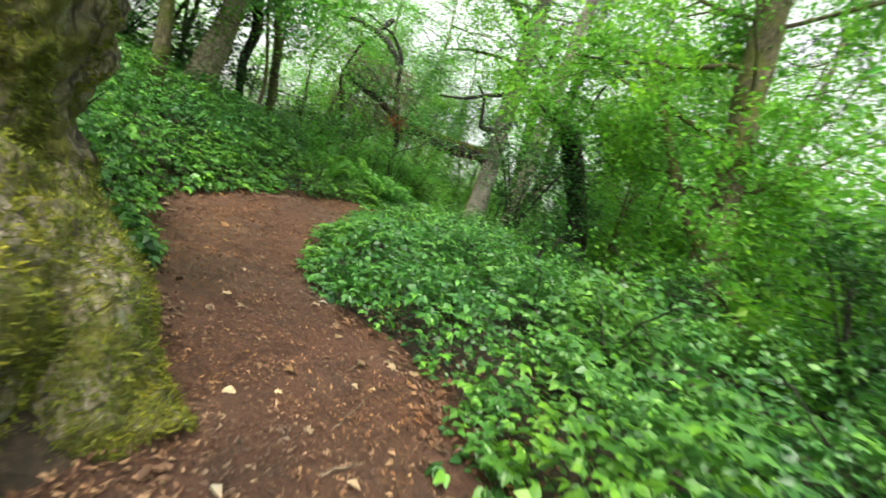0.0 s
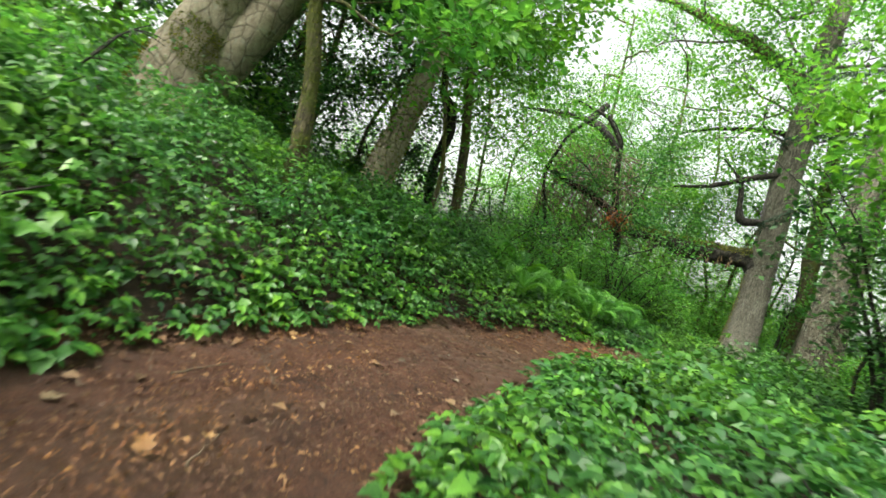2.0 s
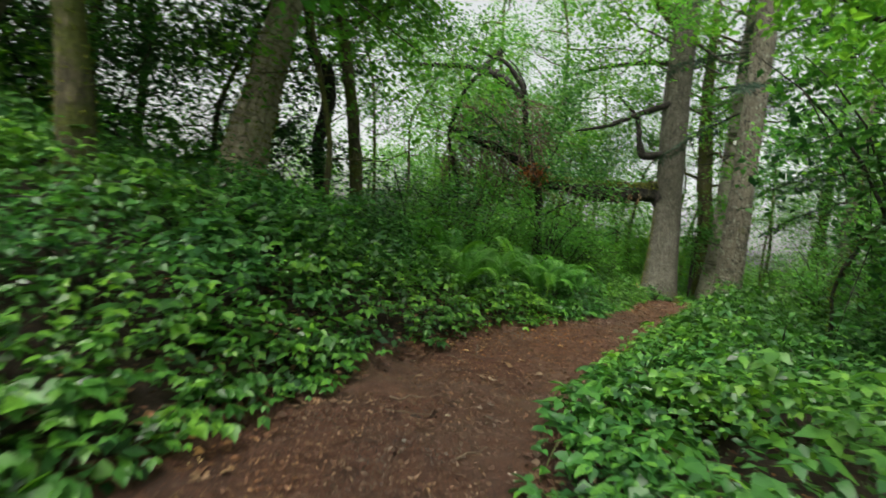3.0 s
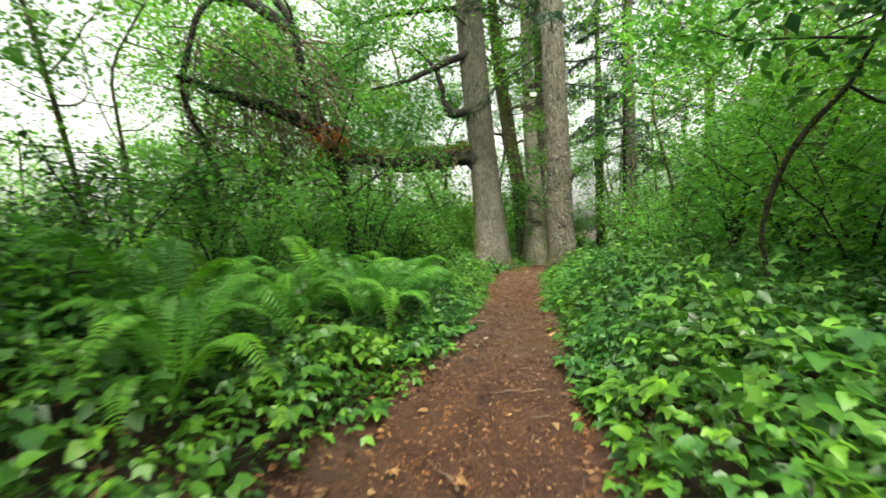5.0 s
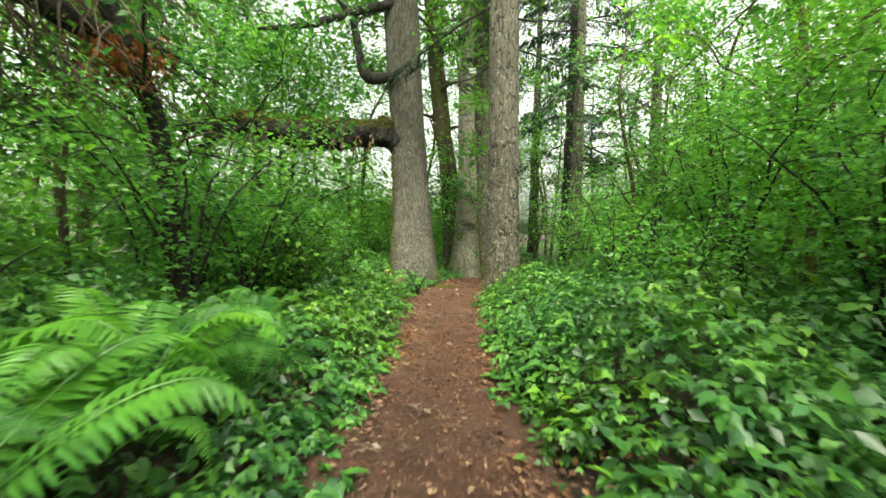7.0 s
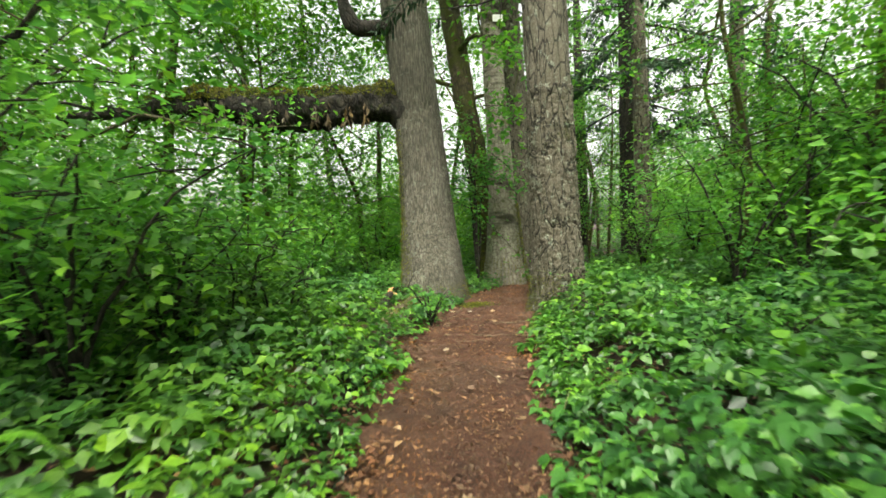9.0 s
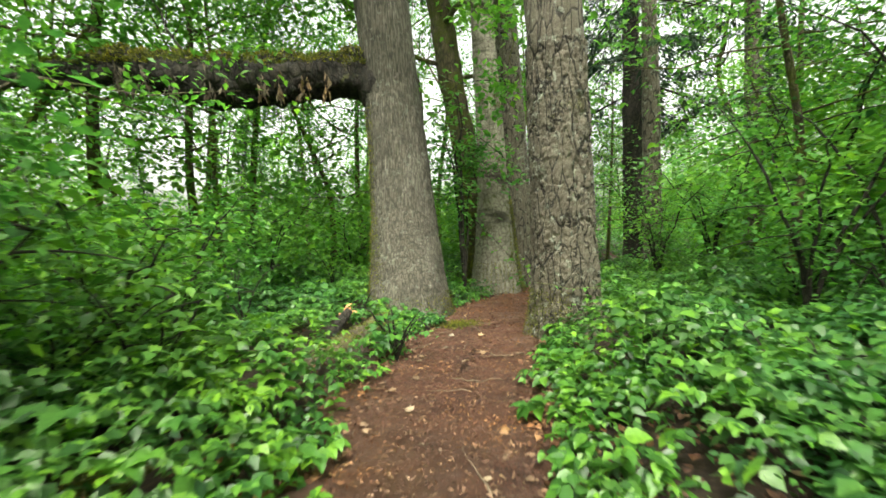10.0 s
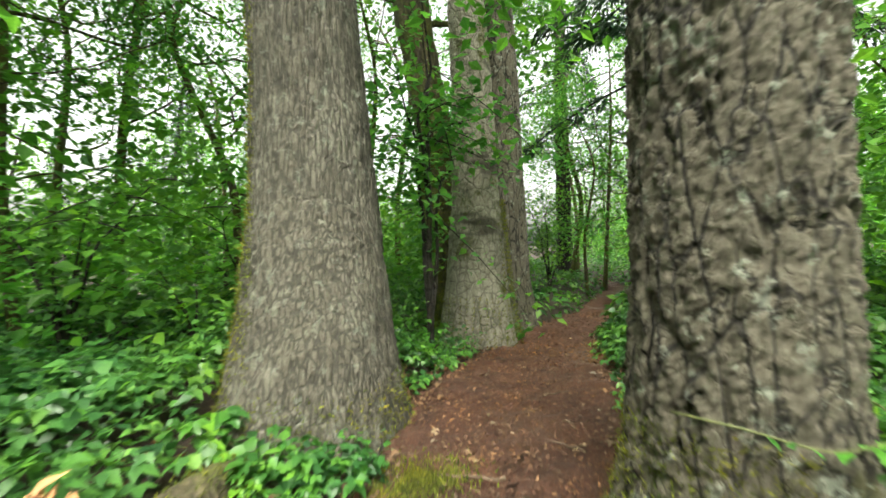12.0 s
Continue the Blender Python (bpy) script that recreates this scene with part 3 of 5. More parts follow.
    for pts, rad_ in (
        ([(1.5, 23.0, 5.7), (0.75, 22.75, 5.45), (0.45, 22.65, 5.4), (0.3, 22.65, 5.9), (0.1, 22.6, 6.8), (-0.7, 22.5, 7.5)], [0.14, 0.13, 0.15, 0.10, 0.07, 0.03]),
        ([(1.4, 23.0, 7.6), (0.3, 22.6, 7.0), (-0.9, 22.3, 6.3), (-2.0, 22.2, 6.0)], [0.13, 0.11, 0.08, 0.03]),
        ([(1.3, 23.1, 9.0), (0.2, 23.8, 9.3), (-1.5, 24.2, 9.2), (-2.8, 24.4, 8.8)], [0.12, 0.1, 0.07, 0.03]),
    ):
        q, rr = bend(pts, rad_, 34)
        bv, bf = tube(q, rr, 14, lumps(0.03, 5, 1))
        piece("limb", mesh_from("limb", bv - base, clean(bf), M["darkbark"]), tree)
    twigs_from = ring_limbs(rng, axis[4:], 7.0, 15.5, 16, 3.6, 0.07, 0.15)
    twigs_from += [((-1.4, 23.2, 12.5), (-1, -0.6, -0.2), 3.5, 0.06), ((-3.1, 23.2, 13.2), (-0.6, -1, 0.1), 3.5, 0.05), ((-2.6, 23.1, 4.1), (-1, -0.2, 0.5), 2.2, 0.03), ((-1.4, 23.3, 4.2), (-0.3, 0.6, 1), 2.0, 0.03)]
    add_limbs(rng, tree, base, twigs_from, M["oakbark"], M["canopy"], 18000, 0.17, "simple", 0.4, 2, 0.0, "pale green leafy crown")
    return tree


def build_fir():
    axis = [(3.20, 20.2, 0.22), (3.20, 20.2, 0.55), (3.19, 20.2, 0.85), (3.17, 20.2, 1.6), (3.15, 20.2, 2.4), (3.13, 20.21, 3.6), (3.05, 20.25, 6), (2.95, 20.3, 10), (2.9, 20.3, 18)]
    rad = [0.50, 0.425, 0.385, 0.355, 0.345, 0.330, 0.318, 0.29, 0.15]
    base = np.array(axis[0])
    rng = np.random.default_rng(12)
    root_floor[0] = 0.35
    p, r = bend(axis[:6], rad[:6], 320)
    v, f = tube(p, r, 230, plates(0.042, 8.5, 1.9, 9.7, 0.14, 0.016, 0.12, 4))
    tree = thing("fir_tree", base, "tall fir with deeply cracked brown plated bark at the path edge", "tree")
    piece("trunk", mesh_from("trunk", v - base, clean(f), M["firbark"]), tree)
    p2, r2 = bend([(3.133, 20.21, 3.45)] + axis[6:], [0.318] + rad[6:], 80)
    v2, f2 = tube(p2, r2, 60, furrows(0.028, 5.6, 0.9, 9.7, 0.012, wide=0.12))
    piece("upper_trunk", mesh_from("upper_trunk", v2 - base, clean(f2), M["firbark"]), tree)
    mv, mf = moss_tufts(rng, v, 5000, 0.022, lambda a: (a[:, 2] < 0.95) & (a[:, 0] < 3.05))
    piece("moss", mesh_from("moss", mv - base, mf, M["moss"], False), tree, "thin moss on the foot of the trunk")
    fir_boughs(rng, tree, base, axis, 5.6, 16, 17, 3.2)
    for a, z, ln in ((0.5, 5.0, 1.3), (2.6, 5.4, 1.6), (-0.6, 6.2, 1.8), (1.4, 4.7, 0.5)):
        tubes = []
        grow(rng, (3.1, 20.2, z), (math.cos(a), math.sin(a), -0.15), ln, 0.03, 1, tubes, [], -0.02, 0.2)
        piece("dead_branch", tubes_mesh("dead_branch", tubes, M["darkbark"], base), tree)
    return tree


def fir_boughs(rng, tree, base, axis, low, high, count, length, sprays=260, needle=0.07, single_boughs=True):
    """Drooping boughs with flat sprays of needles."""
    boughs, parts = [], []
    for p, d, ln, r in ring_limbs(rng, axis, low, high, count, length, 0.035, -0.12):
        q = np.array(p) + np.outer(np.linspace(0, 1, 8), np.array(d) * ln)
        q[:, 2] -= np.linspace(0, 1, 8) ** 2 * 0.5 * ln * 0.5
        boughs.append(tube(q, np.linspace(r, 0.006, 8), 5))
        along = unit((q[-1] - q[0])[None])[0]
        side = unit(np.cross(along, UP)[None])[0]
        t = rng.uniform(0.25, 1, sprays)
        off = rng.uniform(-1, 1, sprays)
        at = q[0] + np.outer(t, q[-1] - q[0])
        at[:, 2] = np.interp(t, np.linspace(0, 1, 8), q[:, 2]) - 0.10 * np.abs(off)
        at += np.outer(off * 0.55 * (1.15 - t), side) + rng.normal(0, 0.03, (sprays, 3))
        tip = along * 0.7 + np.outer(np.sign(off), side) * 0.7 + rng.normal(0, 0.3, (sprays, 3)) - (0, 0, 0.25)
        parts.append(leaves(at, tip, rng.normal(0, 0.4, (sprays, 3)) + (0, 0, 1), needle * 2.4 * rng.uniform(0.6, 1.3, sprays), "simple", 0.42))
        if single_boughs:
            ob = piece("bough", tubes_mesh("bough", boughs[-1:], M["darkbark"], base), tree)
            v, f = parts[-1]
            tagged(piece("needle_spray", mesh_from("needle_spray", v - base, f, M["needle"], False), ob, "dark green drooping needles"), kind="stuff")
    if not single_boughs:
        tagged(piece("bough_mass", tubes_mesh("bough_mass", boughs, M["darkbark"], base), tree), kind="stuff")
        v, f = merge(parts)
        tagged(piece("needle_mass", mesh_from("needle_mass", v - base, f, M["needle"], False), tree, "dark green drooping needles"), kind="stuff")


build_big_maple()
build_fir()


def build_middle_trees():
    rng = np.random.default_rng(13)
    ax = [(4.0, 24.72, 0.05), (4.0, 24.72, 0.45), (4.01, 24.73, 0.9), (4.01, 24.73, 2.2), (3.98, 24.75, 3.8), (3.92, 24.77, 4.95), (3.88, 24.78, 6.0), (3.8, 24.8, 9), (3.7, 24.9, 14)]
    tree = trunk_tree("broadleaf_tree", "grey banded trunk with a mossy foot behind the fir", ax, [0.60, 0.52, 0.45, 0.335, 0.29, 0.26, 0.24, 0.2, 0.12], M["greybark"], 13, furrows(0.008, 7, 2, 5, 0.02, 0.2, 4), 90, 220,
                      ring_limbs(rng, ax, 7, 13, 8, 3, 0.06), M["canopy"], 2500, 0.17)
    rr = np.random.default_rng(5)
    p, r = bend(ax[:4], [0.68, 0.60, 0.52, 0.385], 40)
    v, f = tube(p, r, 40)
    mv, mf = moss_tufts(rr, v, 8000, 0.03, lambda a: (a[:, 2] < 0.9) | (a[:, 0] > 4.2))
    piece("moss", mesh_from("moss", mv - np.array(ax[0]), mf, M["moss"], False), tree, "moss round the foot")
    ax = [(5.02, 25.8, 0.1), (5.02, 25.8, 0.45), (5.0, 25.8, 1.1), (4.98, 25.8, 2.3), (4.9, 25.8, 4.8), (4.8, 25.85, 6.8), (4.7, 25.9, 10), (4.6, 26, 17)]
    tree = trunk_tree("fir_tree", "dark fir trunk standing behind the grey banded tree", ax, [0.60, 0.47, 0.41, 0.37, 0.32, 0.29, 0.25, 0.12], M["firbark"], 14, furrows(0.025, 8, 2.6, 2, 0.012, 0.15, 4), 80, 160)
    fir_boughs(np.random.default_rng(15), tree, np.array(ax[0]), ax, 7.5, 16, 12, 3.0)
    ax = [(3.95, 25.5, 0.2), (3.84, 25.5, 0.8), (3.66, 25.55, 3.45), (3.39, 25.63, 5.0), (3.21, 25.68, 6.4), (2.9, 25.8, 9), (2.7, 26, 13)]
    rng = np.random.default_rng(16)
    trunk_tree("broadleaf_tree", "leaning moss-covered trunk behind the large tree", ax, [0.36, 0.31, 0.27, 0.285, 0.265, 0.22, 0.12], M["mossbark"], 16, None, 40, 90,
               ring_limbs(rng, ax, 4.5, 12, 9, 3, 0.06), M["canopy"], 6000, 0.16, moss=5000)
    for x, y, r, h, s in ((9.45, 27.25, 0.30, 16, 21), (8.1, 24.8, 0.20, 15, 22), (12.5, 26, 0.24, 16, 24), (11, 33, 0.26, 17, 25), (14, 20, 0.25, 16, 26)):
        z = gz(x, y, 0.15)
        ax = [(x, y, z), (x, y, z + 0.5), (x - 0.05, y, z + 4), (x - 0.1, y + 0.1, z + h)]
        tree = trunk_tree("fir_tree", "slender dark fir trunk among the shrubs", ax, [r * 1.35, r * 1.1, r, r * 0.3], M["darkbark" if s % 2 else "firbark"], s, None, 24, 60, group="background firs")
        fir_boughs(np.random.default_rng(s), tree, np.array(ax[0]), ax, z + 4.5, z + h, 26, 2.8, 220, 0.09, False)
        rng = np.random.default_rng(s + 50)
        for p, d, ln, rad in ring_limbs(rng, ax, z + 1.2, z + 4.5, 9, 1.5, 0.02, -0.05):
            tubes = []
            grow(rng, p, d, ln, rad, 1, tubes, [], 0.03, 0.2)
            piece("dead_branch", tubes_mesh("dead_branch", tubes, M["mossbark"], ax[0]), tree)


build_middle_trees()


def build_bank_trees():
    """The trees on the bank and left of the path."""
    z = gz(-8.65, 7.5, 0.2)
    rng = np.random.default_rng(31)
    ax = [(-8.7, 7.4, z), (-8.65, 7.5, 1.3), (-8.6, 7.6, 1.75), (-8.55, 7.7, 2.7), (-8.48, 7.85, 3.7), (-8.4, 8.0, 5), (-8.2, 8.3, 8), (-8, 8.6, 13)]
    tree = trunk_tree("broadleaf_tree", "stout pale smooth-barked tree with moss patches on the bank", ax, [0.85, 0.78, 0.70, 0.55, 0.44, 0.40, 0.34, 0.15], M["palebark"], 31, lumps(0.05, 2.2, 4), 60, 110,
                      ring_limbs(rng, ax, 5.5, 13, 12, 4, 0.09), M["canopy"], 18000, 0.17)
    q, rr = bend([(-8.6, 7.7, 1.9), (-8.35, 8.05, 2.7), (-8.1, 8.4, 3.7), (-7.7, 8.9, 5.2), (-7.2, 9.5, 8), (-6.9, 10, 12)], [0.40, 0.42, 0.36, 0.32, 0.25, 0.1], 60)
    v, f = tube(q, rr, 40, lumps(0.04, 2.5, 9))
    piece("second_trunk", mesh_from("second_trunk", v - np.array(ax[0]), clean(f), M["palebark"]), tree)
    foot, fr = bend(ax[1:5], [0.80, 0.72, 0.57, 0.46], 40)
    fv, ff = tube(foot, fr, 60)
    keep = np.array([noise.noise((a[0] * 2, a[1] * 2, a[2] * 1.2)) for a in fv]) > np.interp(fv[:, 2], [1.5, 3.6], [-0.35, 0.30])
    mv, mf = moss_tufts(rng, fv[keep], 9000, 0.05)
    piece("moss", mesh_from("moss", mv - np.array(ax[0]), mf, M["moss"], False), tree, "moss patches on the pale bark")
    add_limbs(rng, tree, ax[0], ring_limbs(rng, [(-8.1, 8.4, 3.7), (-7.2, 9.5, 8), (-6.9, 10, 12)], 4.5, 12, 8, 3.5, 0.07), M["palebark"], M["canopy"], 10000, 0.17)
    z = gz(-5.3, 7.7, 0.15)
    rng = np.random.default_rng(32)
    ax = [(-5.25, 7.75, z), (-5.3, 7.7, 1.75), (-5.36, 7.63, 2.45), (-5.42, 7.55, 3.0), (-5.55, 7.4, 3.6), (-5.6, 7.3, 5), (-5.4, 7.4, 8)]
    trunk_tree("young_tree", "thin mossy upright trunk on the bank", ax, [0.16, 0.128, 0.113, 0.10, 0.085, 0.07, 0.03], M["mossbark"], 32, None, 24, 70, ring_limbs(rng, ax, 3.6, 7.5, 9, 2.0, 0.03), M["shrub"], 8000, 0.13, moss=1500)
    z = gz(-6.35, 10.45, 0.15)
    rng = np.random.default_rng(33)
    ax = [(-6.4, 10.4, z), (-6.28, 10.52, 1.66), (-6.18, 10.6, 2.75), (-6.07, 10.69, 3.8), (-5.96, 10.78, 5.1), (-5.7, 11, 7), (-5.4, 11.2, 11)]
    trunk_tree("broadleaf_tree", "leaning pale trunk with a mossy foot on the bank", ax, [0.42, 0.36, 0.285, 0.23, 0.215, 0.18, 0.08], M["palebark"], 33, None, 36, 90, ring_limbs(rng, ax, 5.8, 11, 11, 2.8, 0.05), M["shrub"], 11000, 0.14, moss=8000)
    z = gz(-6.85, 13.6, 0.15)
    ax = [(-6.75, 13.65, z), (-6.84, 13.61, 1.85), (-7.02, 13.5, 3.0), (-6.9, 13.55, 3.9), (-7.03, 13.48, 4.55), (-7.32, 13.3, 4.8), (-7.5, 13.2, 5.6), (-7.4, 13.2, 7.5)]
    rng = np.random.default_rng(34)
    trunk_tree("crooked_tree", "crooked black trunk bent like an elbow", ax, [0.12, 0.11, 0.13, 0.155, 0.165, 0.12, 0.09, 0.04], M["darkbark"], 34, None, 20, 80, ring_limbs(rng, ax, 5.0, 7.5, 6, 2.5, 0.03), M["canopy"], 5000, 0.14)
    z = gz(-5.35, 12.6, 0.15)
    ax = [(-5.3, 12.6, z), (-5.4, 12.55, 1.95), (-5.66, 12.41, 3.5), (-6.0, 12.2, 4.85), (-6.25, 12.1, 6), (-6.3, 12, 8.5)]
    rng = np.random.default_rng(35)
    trunk_tree("young_tree", "thin brown trunk beside the crooked one", ax, [0.15, 0.13, 0.108, 0.105, 0.09, 0.04], M["mossbark"], 35, None, 18, 70, ring_limbs(rng, ax, 4.5, 8.3, 9, 2.4, 0.03), M["canopy"], 10000, 0.13)
    # the twiggy snag with mossy stems
    z = gz(-2.3, 17.3, 0.15)
    ax = [(-2.25, 17.35, z), (-2.34, 17.32, 1.6), (-2.49, 17.28, 2.8), (-2.71, 17.24, 3.44), (-2.95, 17.19, 3.96), (-3.15, 17.15, 4.62), (-3.3, 17.1, 5.6), (-3.9, 17.0, 6.3), (-5.0, 16.8, 6.6)]
    rng = np.random.default_rng(36)
    tree = trunk_tree("snag_tree", "half-dead mossy tree with bare tangled twigs", ax, [0.14, 0.11, 0.10, 0.095, 0.09, 0.08, 0.07, 0.06, 0.03], M["darkbark"], 36, None, 18, 70, ring_limbs(rng, ax, 2.2, 5.5, 8, 2.0, 0.03), M["dull"], 5000, 0.10, moss=1500)
    base = np.array(ax[0])
    q, rr = bend([(-2.7, 17.25, 3.5), (-3.24, 17.19, 3.76), (-3.68, 17.08, 3.98), (-4.2, 16.95, 4.07), (-4.6, 16.86, 4.2), (-5.2, 16.7, 4.4)], [0.10, 0.13, 0.13, 0.11, 0.09, 0.04], 34)
    v, f = tube(q, rr, 14, lumps(0.03, 5, 3))
    piece("limb", mesh_from("limb", v - base, clean(f), M["darkbark"]), tree, "dark sagging limb")
    tubes = []
    for k in range(300):
        s = rng.uniform(0, 1)
        p = np.array([np.interp(s, [0, 1], [-2.6, -5.4]), 17.1 + rng.normal(0, 0.35), 3.7 + 1.2 * rng.uniform(-0.3, 1.4)])
        d = unit(np.array([rng.uniform(-0.2, 1.0), rng.normal(0, 0.3), rng.uniform(-1.1, 0.1)]))
        pts = p + np.outer(np.linspace(0, 1, 5), d) * rng.uniform(0.6, 1.6) + rng.normal(0, 0.03, (5, 3))
        tubes.append(tube(pts, np.linspace(0.014, 0.004, 5), 4))
    piece("twig_tangle", tubes_mesh("twig_tangle", tubes, M["twig"], base), tree, "tangle of bare grey twigs")
    for pts, rad_ in (([(-4.6, 16.9, 2.6), (-5.2, 16.8, 4.2), (-4.9, 16.9, 5.6), (-4.3, 17.1, 6.3)], [0.06, 0.05, 0.05, 0.03]), ([(-3.3, 17.1, 5.4), (-4.2, 17.6, 6.2), (-4.9, 18.4, 6.6), (-4.5, 18.6, 7.3)], [0.10, 0.12, 0.14, 0.10]), ([(-4.6, 18.2, 6.5), (-5.6, 18.4, 6.7), (-7.4, 18.2, 6.6)], [0.10, 0.09, 0.04])):
        q, rr = bend(pts, rad_, 26)
        v, f = tube(q, rr, 12, lumps(0.02, 5, 3))
        piece("limb", mesh_from("limb", v - base, clean(f), M["darkbark"]), tree)
    at = rng.normal(0, 1, (420, 3)) * (0.20, 0.14, 0.13) + (-2.72, 17.1, 3.42)
    v, f = loose_leaves(rng, at, 0.09, "simple", 0.9)
    tagged(piece("withered_spray", mesh_from("withered_spray", v - base, f, M["rust"], False), tree, "rust-brown withered spray of leaves"), kind="stuff")


build_bank_trees()


def build_mossy_giant():
    """The moss-clad tree close beside the path at the start."""
    rng = np.random.default_rng(41)
    base = np.array((-2.15, 1.92, -0.15))
    ax = [(-2.05, 1.8, -0.15), (-2.08, 1.84, 0.1), (-2.12, 1.88, 0.35), (-2.16, 1.92, 0.7), (-2.2, 1.95, 1.1), (-2.2, 1.95, 1.6), (-2.25, 1.9, 2.4), (-2.3, 1.8, 4), (-2.5, 1.6, 9)]
    rad = [1.12, 0.92, 0.68, 0.55, 0.50, 0.52, 0.50, 0.45, 0.3]
    p, r = bend(ax, rad, 240)
    root_floor[0] = 0.0
    rough = lumps(0.11, 4.0, 5)
    flakes = plates(0.05, 8, 3.5, 1.0, 0.2, 0.03, 0.12, 6)
    v, f = tube(p, r, 130, lambda a, i, q, rr: rough(a, i, q, rr) + flakes(a, i, q, rr))
    tree = thing("old_tree", base, "old tree with rough bark thickly clad in yellow-green moss", "tree")
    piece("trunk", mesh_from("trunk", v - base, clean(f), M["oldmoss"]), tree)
    for pts, rad_, k in (([(-2.0, 1.9, 0.50), (-1.55, 1.8, 0.37), (-1.15, 1.64, 0.21), (-0.74, 1.46, 0.03)], [0.44, 0.42, 0.35, 0.2], 8), ([(-1.95, 1.75, 0.50), (-1.5, 1.25, 0.42), (-1.1, 0.9, 0.22), (-0.8, 0.65, 0.02)], [0.46, 0.42, 0.33, 0.2], 9)):
        rp, rr_ = bend(pts, rad_, 60)
        rv, rf = tube(rp, rr_, 48, lumps(0.10, 4.0, k))
        root = piece("root", mesh_from("root", rv - base, clean(rf), M["oldmoss"]), tree, "broad mossy root reaching to the path")
        mv, mf = moss_tufts(rng, rv[rv[:, 2] > np.interp(rv[:, 0], [-2, -0.7], [0.3, 0.0])], 26000, 0.026)
        piece("moss", mesh_from("moss", mv - base, mf, M["moss"], False), root, "yellow-green moss on the root")
    near = v[(v[:, 2] < 2.2) & (v[:, 1] < 2.7)]
    keep = np.array([noise.fractal((a[0] * 2.2, a[1] * 2.2, a[2] * 1.5), 1, 2, 3) for a in near]) > np.interp(near[:, 2], [0.2, 0.6, 1.6], [-2.0, -0.15, 0.06])
    mv, mf = moss_tufts(rng, near[keep], 80000, 0.024)
    piece("moss", mesh_from("moss", mv - base, mf, M["moss"], False), tree, "thick cushions of yellow-green moss")
    add_limbs(rng, tree, base, ring_limbs(rng, ax, 5.6, 9, 6, 3.0, 0.07, 0.6), M["mossbark"], M["canopy"], 3000, 0.15, up=0.12)


build_mossy_giant()


def build_right_trees():
    z = gz(3.75, 11.0, 0.15)
    ax = [(3.8, 11.0, z), (3.65, 10.98, 1.1), (3.42, 10.92, 1.8), (3.05, 10.75, 2.5), (2.55, 10.5, 3.25), (2.2, 10.35, 3.75), (2.0, 10.25, 3.9)]
    tree = trunk_tree("snag_tree", "broken dark snag with a jagged top and mossy foot", ax, [0.36, 0.29, 0.25, 0.24, 0.25, 0.24, 0.17], M["darkbark"], 51, furrows(0.03, 7, 2, 3, 0.02, 0.2), 50, 110, [((2.6, 10.5, 3.2), (-0.5, -0.5, 0.6), 1.6, 0.04), ((2.1, 10.3, 3.85), (0.6, -0.3, 1), 2.2, 0.05), ((2.1, 10.3, 3.8), (-1, -0.2, 0.3), 1.6, 0.06)], M["canopy"], 2200, 0.13, moss=1200)
    rng = np.random.default_rng(53)
    z = gz(4.75, 7.5, 0.15)
    ax = [(4.85, 7.45, z), (4.72, 7.53, 1.6), (4.63, 7.58, 2.5), (4.52, 7.65, 3.4), (4.32, 7.77, 4.6), (4.15, 7.87, 5.8), (3.9, 8.0, 8), (3.8, 8, 12)]
    trunk_tree("broadleaf_tree", "mossy trunk on the lower side of the path", ax, [0.42, 0.32, 0.26, 0.25, 0.25, 0.26, 0.2, 0.1], M["mossbark"], 53, None, 34, 80, ring_limbs(rng, ax, 3.2, 12, 18, 3, 0.05), M["canopy"], 12000, 0.14, moss=3000)
    rng = np.random.default_rng(54)
    ax = [(5.6, 7.1, gz(5.6, 7.1, 0.15)), (5.46, 7.18, 1.2), (4.68, 7.5, 2.0), (4.11, 7.7, 2.6), (3.58, 8.0, 3.5), (3.1, 8.2, 4.35), (2.45, 8.5, 4.9)]
    trunk_tree("young_tree", "thin arching mossy stem over the slope", ax, [0.2, 0.18, 0.13, 0.11, 0.08, 0.06, 0.03], M["mossbark"], 54, None, 18, 60, ring_limbs(rng, ax, 2.4, 4.8, 9, 1.8, 0.025), M["canopy"], 8000, 0.12)
    # the crooked mossy sapling that leans over the path side
    ax = [(2.0, 12.5, gz(2.0, 12.5, 0.1)), (2.09, 12.4, 1.0), (2.04, 12.46, 1.5), (2.09, 12.4, 1.88), (2.2, 12.3, 2.28), (2.32, 12.17, 2.55), (2.48, 11.98, 2.82), (2.6, 11.87, 3.2), (2.75, 11.7, 3.9), (2.8, 11.5, 5)]
    rng = np.random.default_rng(55)
    trunk_tree("sapling", "crooked thin sapling, black below and mossy on top", ax, [0.030, 0.023, 0.022, 0.030, 0.027, 0.028, 0.022, 0.018, 0.014, 0.008], M["darkbark"], 55, lumps(0.010, 9, 2), 14, 80, [((2.48, 11.98, 2.82), (0.5, 0.3, -0.5), 1.0, 0.02), ((2.6, 11.87, 3.2), (-0.6, 0.4, 0.4), 1.4, 0.02), ((2.75, 11.7, 3.9), (-0.5, 0.5, 0.3), 1.5, 0.02), ((2.75, 11.7, 3.9), (0.5, 0.9, 0.3), 1.6, 0.02)], M["shrub"], 2600, 0.10, moss=900)


build_right_trees()


